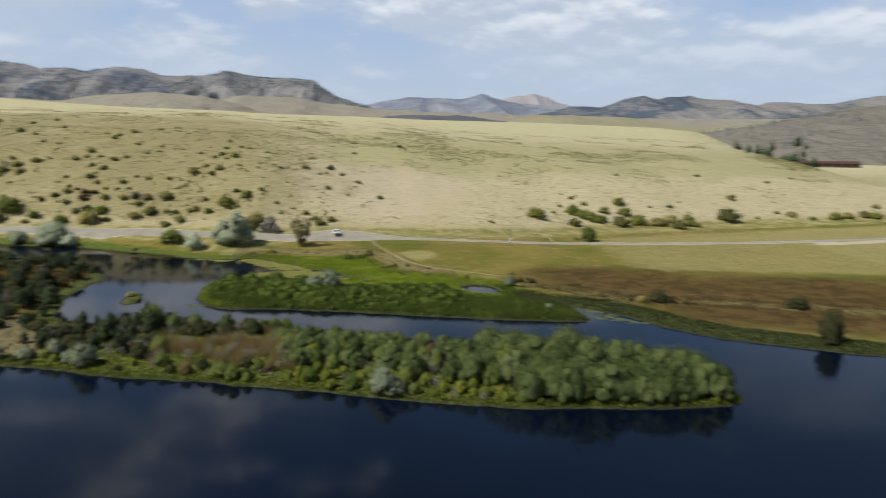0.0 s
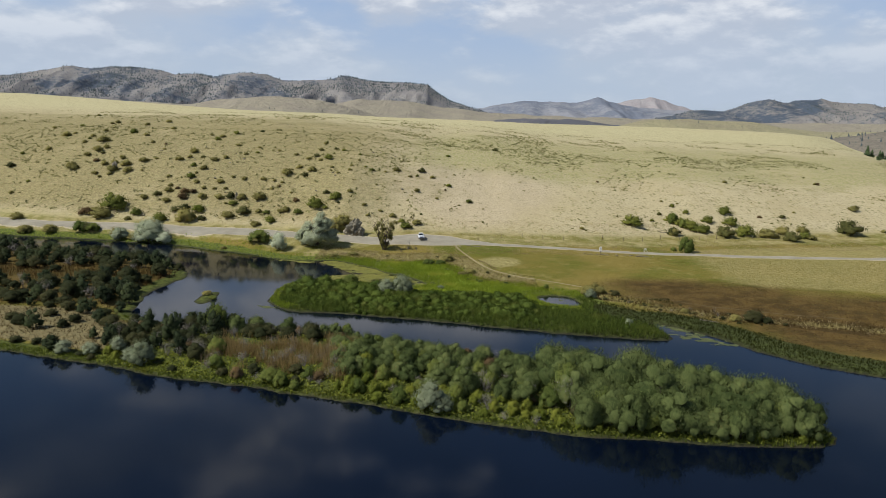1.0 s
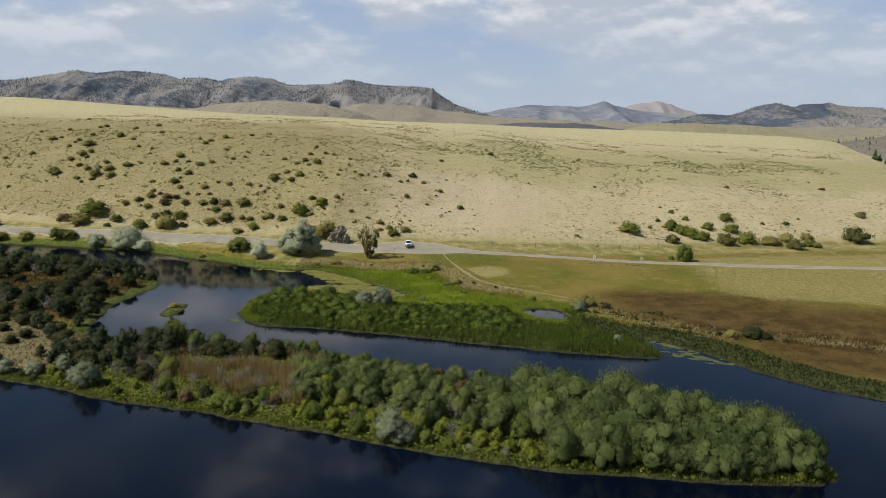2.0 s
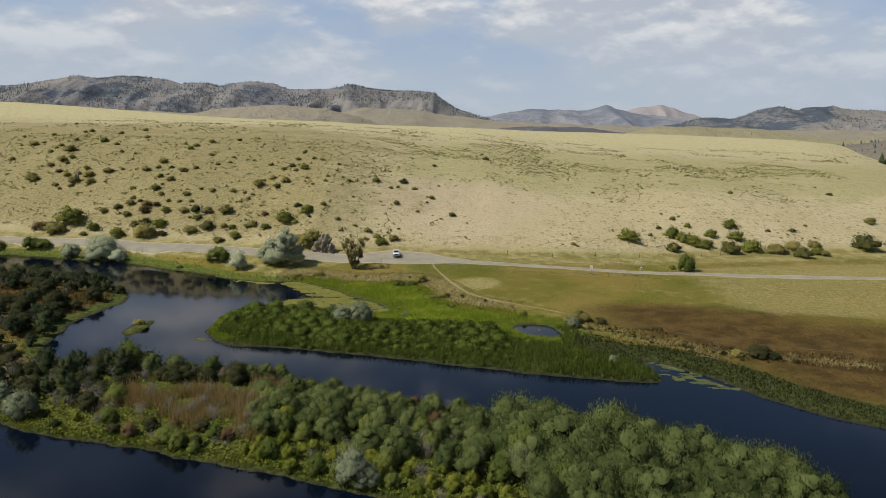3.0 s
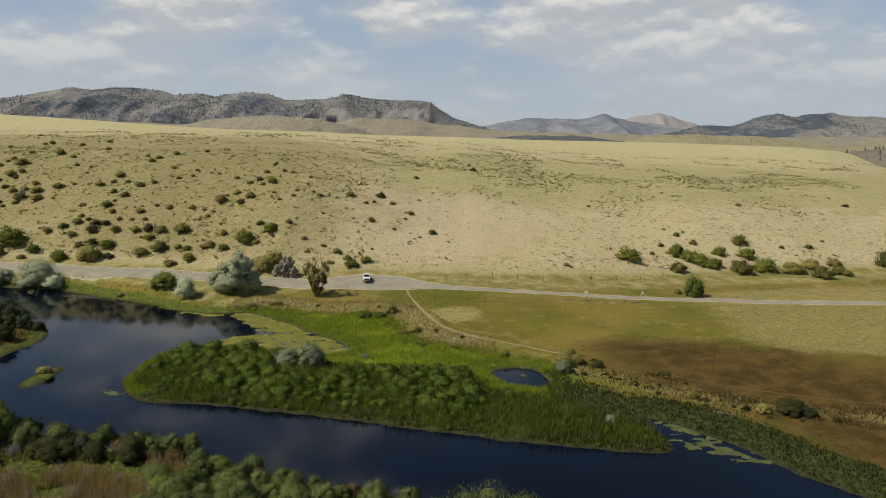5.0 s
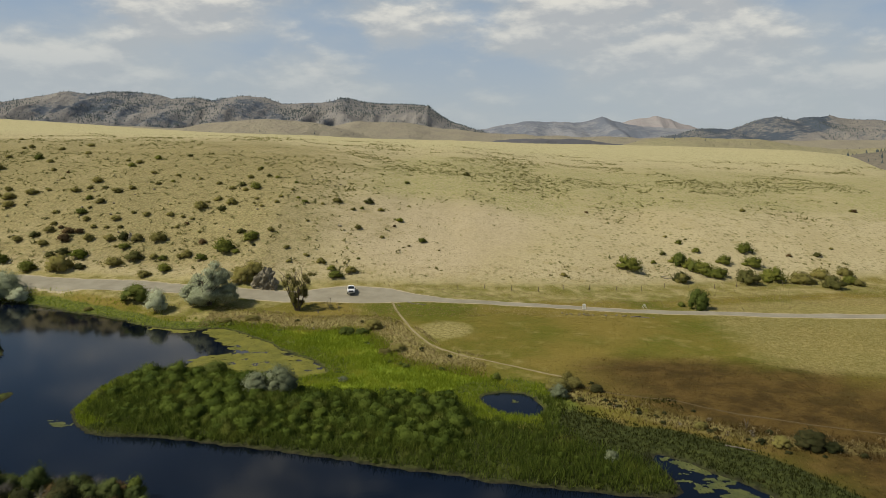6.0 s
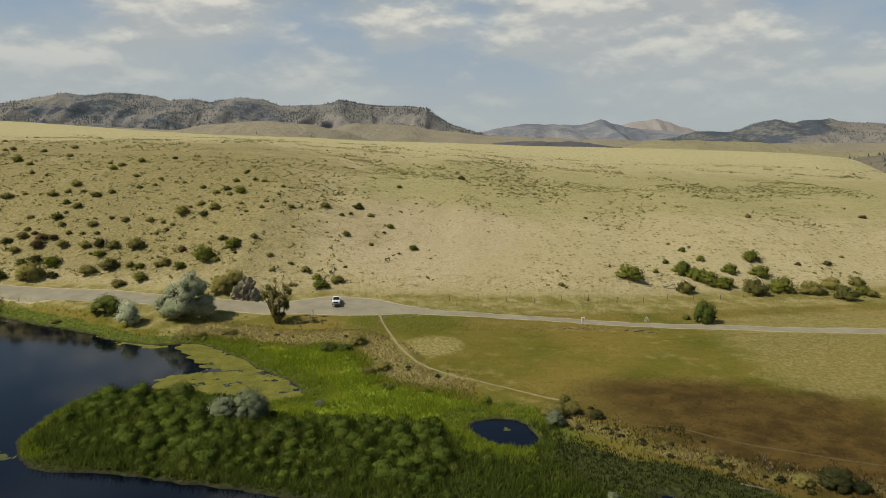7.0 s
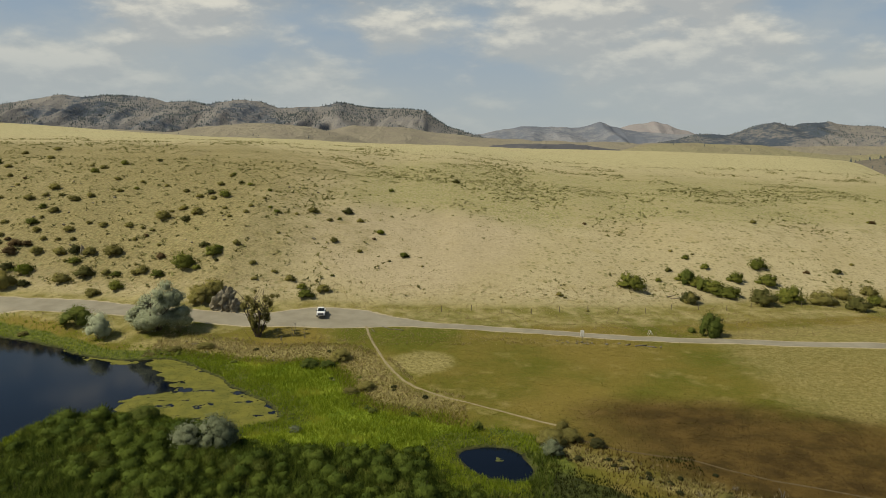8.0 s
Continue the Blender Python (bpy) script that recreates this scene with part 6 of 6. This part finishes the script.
CRAG = "pale craggy rock outcrop at the foot of the slope"
rock(-34.9, 239.4, 1, 2.5, (1.0, 0.7, 1.35), 12, CRAG, "crag beside the road", 4)
rock(-32.7, 239.1, 2, 1.6, (1.0, 0.8, 1.2), -10, CRAG, "crag beside the road", 4)
rock(-37.4, 239.3, 3, 1.4, (1.0, 0.8, 1.0), 6, CRAG, "crag beside the road", 4)
rock(-141.5, 301.0, 4, 1.3, (0.8, 0.8, 1.9), 5, "pale rock spire on the slope", "rocks on the slope")
rock(-83.5, 272.5, 5, 0.9, (0.7, 0.7, 1.9), 4, "pale rock spire on the slope", "rocks on the slope")
stone_rng = random.Random(14)
for k in range(26):
    sx = stone_rng.uniform(40, 62)
    rock(sx, 218.6 + (54 - sx) * 0.12 + stone_rng.uniform(-1.2, 0.8), 20 + k % 7, stone_rng.uniform(0.12, 0.34), (1.2, 1.0, 0.7), stone_rng.uniform(-20, 20), "small pale stone on the road's edge", "stones along the road", 1)
for k in range(40):
    sx, sy = stone_rng.uniform(-140, -20), stone_rng.uniform(262, 330)
    rock(sx, sy, 30 + k % 7, stone_rng.uniform(0.2, 0.55), (1.2, 1.0, 0.7), stone_rng.uniform(-20, 20), "pale stone lying on the dry slope", "stones on the slope", 1)


# ---- pines and a long shed beyond the plateau ----
def pine_shape(rng, tall, wide, tiers, sides=7):
    """A ragged conifer: tiers of drooping boughs round a stem."""
    verts, faces = [], []
    for k in range(tiers):
        u = k / tiers
        z0, z1 = tall * (0.14 + 0.80 * u), tall * (0.14 + 0.80 * u + 1.35 / tiers)
        r = wide * 0.5 * (1 - u) ** 0.8 + 0.05
        base = len(verts)
        verts.append((rng.normal() * 0.02, rng.normal() * 0.02, min(z1, tall)))
        for i in range(sides):
            a = 2 * math.pi * (i + rng.random() * 0.6) / sides
            rr = r * (0.65 + 0.6 * rng.random())
            verts.append((math.cos(a) * rr, math.sin(a) * rr, z0 - 0.1 * r + rng.normal() * 0.04 * tall))
        for i in range(sides):
            faces.append((base, base + 1 + i, base + 1 + (i + 1) % sides))
    return np.array(verts), np.array(faces)


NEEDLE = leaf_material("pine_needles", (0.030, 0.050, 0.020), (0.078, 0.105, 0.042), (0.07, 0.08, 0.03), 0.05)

# The near needles again, shifted to blue-grey to paint in distance haze.
HAZY_NEEDLE = leaf_material("hazy_pine_needles", (0.036, 0.050, 0.056), (0.072, 0.088, 0.088), (0.07, 0.08, 0.07), 0.05)


def far_ground(x, y):
    """The height of the eroded hill where it stands over the plain."""
    gx, gy, gz = HILL_NEAR
    k = np.argmin((gx - x) ** 2 + (gy - y) ** 2)
    return max(height_at(x, y), float(gz[k]) if (gx[k] - x) ** 2 + (gy[k] - y) ** 2 < 400 else -9.0) - 0.3


def pine(x, y, tall, seed):
    rng = np.random.default_rng(seed)
    ob = new("pine")
    v, f = [], []
    limb(v, f, [(0, 0, -0.5), (0, 0, tall * 0.5), (0, 0, tall * 0.95)], [tall * 0.022, tall * 0.015, tall * 0.003], 6)
    child("trunk", mesh_of("trunk", v, f, BARK, True), ob)
    v, f = pine_shape(rng, tall, tall * 0.62, 12, 13)
    child("crown", fast_mesh("crown", v, f, NEEDLE), ob, "dark green needles")
    ob.location = (x, y, far_ground(x, y))
    tagged(ob, "dark green pine at the plateau's edge", "tree", "pines at the plateau's edge")


pine_rng = random.Random(3)
for k in range(34):
    py = pine_rng.uniform(560, 760)
    pine(0.60 * py + pine_rng.uniform(-22, 60), py, pine_rng.uniform(7.5, 12.5), 700 + k)
for k, (px, py, tall) in enumerate([(266, 452, 6.5), (270, 447, 7.5), (269, 432, 6), (272, 436, 5.5), (287, 431, 9), (290, 435, 7), (279, 455, 7)]):
    pine(px, py, tall, 740 + k)


def far_pines(name, areas, count, seed, label):
    """Woods too far off to be counted, as one object."""
    rng = np.random.default_rng(seed)
    allv, allf, start = [], [], 0
    for gx, gy, gz, share, low, high, size in areas:
        good = np.where((gz > low) & (gz < high))[0]
        n = int(count * share)
        thick = fbm(gx[good] / 170.0, gy[good] / 170.0, 4, seed + 2)
        weight = np.clip(thick + 0.3, 0.05, 1) ** 1.2 * (gy[good] < np.median(gy) + 0.35 * np.ptp(gy))
        k = rng.choice(good, n, p=weight / weight.sum())
        for shape in range(6):
            mine = k[shape::6]
            v, f = pine_shape(rng, size, size * 0.5, 2, 4)
            at = np.stack([gx[mine], gy[mine], gz[mine] - 2.5], 1) + rng.normal(size=(len(mine), 3)) * (4, 3, 0)
            grow = np.stack([rng.uniform(0.7, 1.3, len(mine))] * 2 + [rng.uniform(0.6, 1.2, len(mine))], 1)
            allv.append((v[None] * grow[:, None] + at[:, None]).reshape(-1, 3))
            allf.append((f[None] + (np.arange(len(mine)) * len(v))[:, None, None] + start).reshape(-1, 3))
            start += len(v) * len(mine)
    tagged(new(name, fast_mesh(name, np.vstack(allv), np.vstack(allf), HAZY_NEEDLE)), label, "trees", kind="stuff")


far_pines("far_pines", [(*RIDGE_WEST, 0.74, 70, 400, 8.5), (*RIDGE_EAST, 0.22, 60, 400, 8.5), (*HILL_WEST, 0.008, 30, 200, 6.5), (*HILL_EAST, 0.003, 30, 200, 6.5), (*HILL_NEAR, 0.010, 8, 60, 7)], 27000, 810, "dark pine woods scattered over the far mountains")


def shed(x, y, long, turn):
    rust = simple("rust_red_roofing", (0.060, 0.028, 0.022), (0.115, 0.055, 0.042), 1.2, 0.7, 0.3, 0.02, 0.3)
    ob = new("long_shed")
    box_part("wall", (-long / 2, -3, -1.5), (long / 2, 3, 2.2), TIMBER, ob, "dark timber wall", None, 0)
    bm = bmesh.new()
    slab(bm, (-long / 2 - 0.5, -3.6, 2.2), (long / 2 + 0.5, 3.6, 3.6), (-long / 2 - 0.5, -0.1, long / 2 + 0.5, 0.1), 0)
    part("roof", bm, rust, ob, "rust-red pitched roof")
    for k in range(7):
        cx = -long / 2 + (k + 0.5) * long / 7
        box_part("door", (cx - 1.3, -3.06, -0.3), (cx + 1.3, -3.0, 1.9), rust, ob, "rust-red sliding door", None, 0)
    ob.matrix_basis = pose(x, y, far_ground(x, y) + 0.6, 0, 0, turn) @ Matrix.Diagonal((1, 1.4, 1.5, 1))
    tagged(ob, "long low rust-red shed beyond the plateau", "building")


shed(437.0, 612.0, 62, -8)
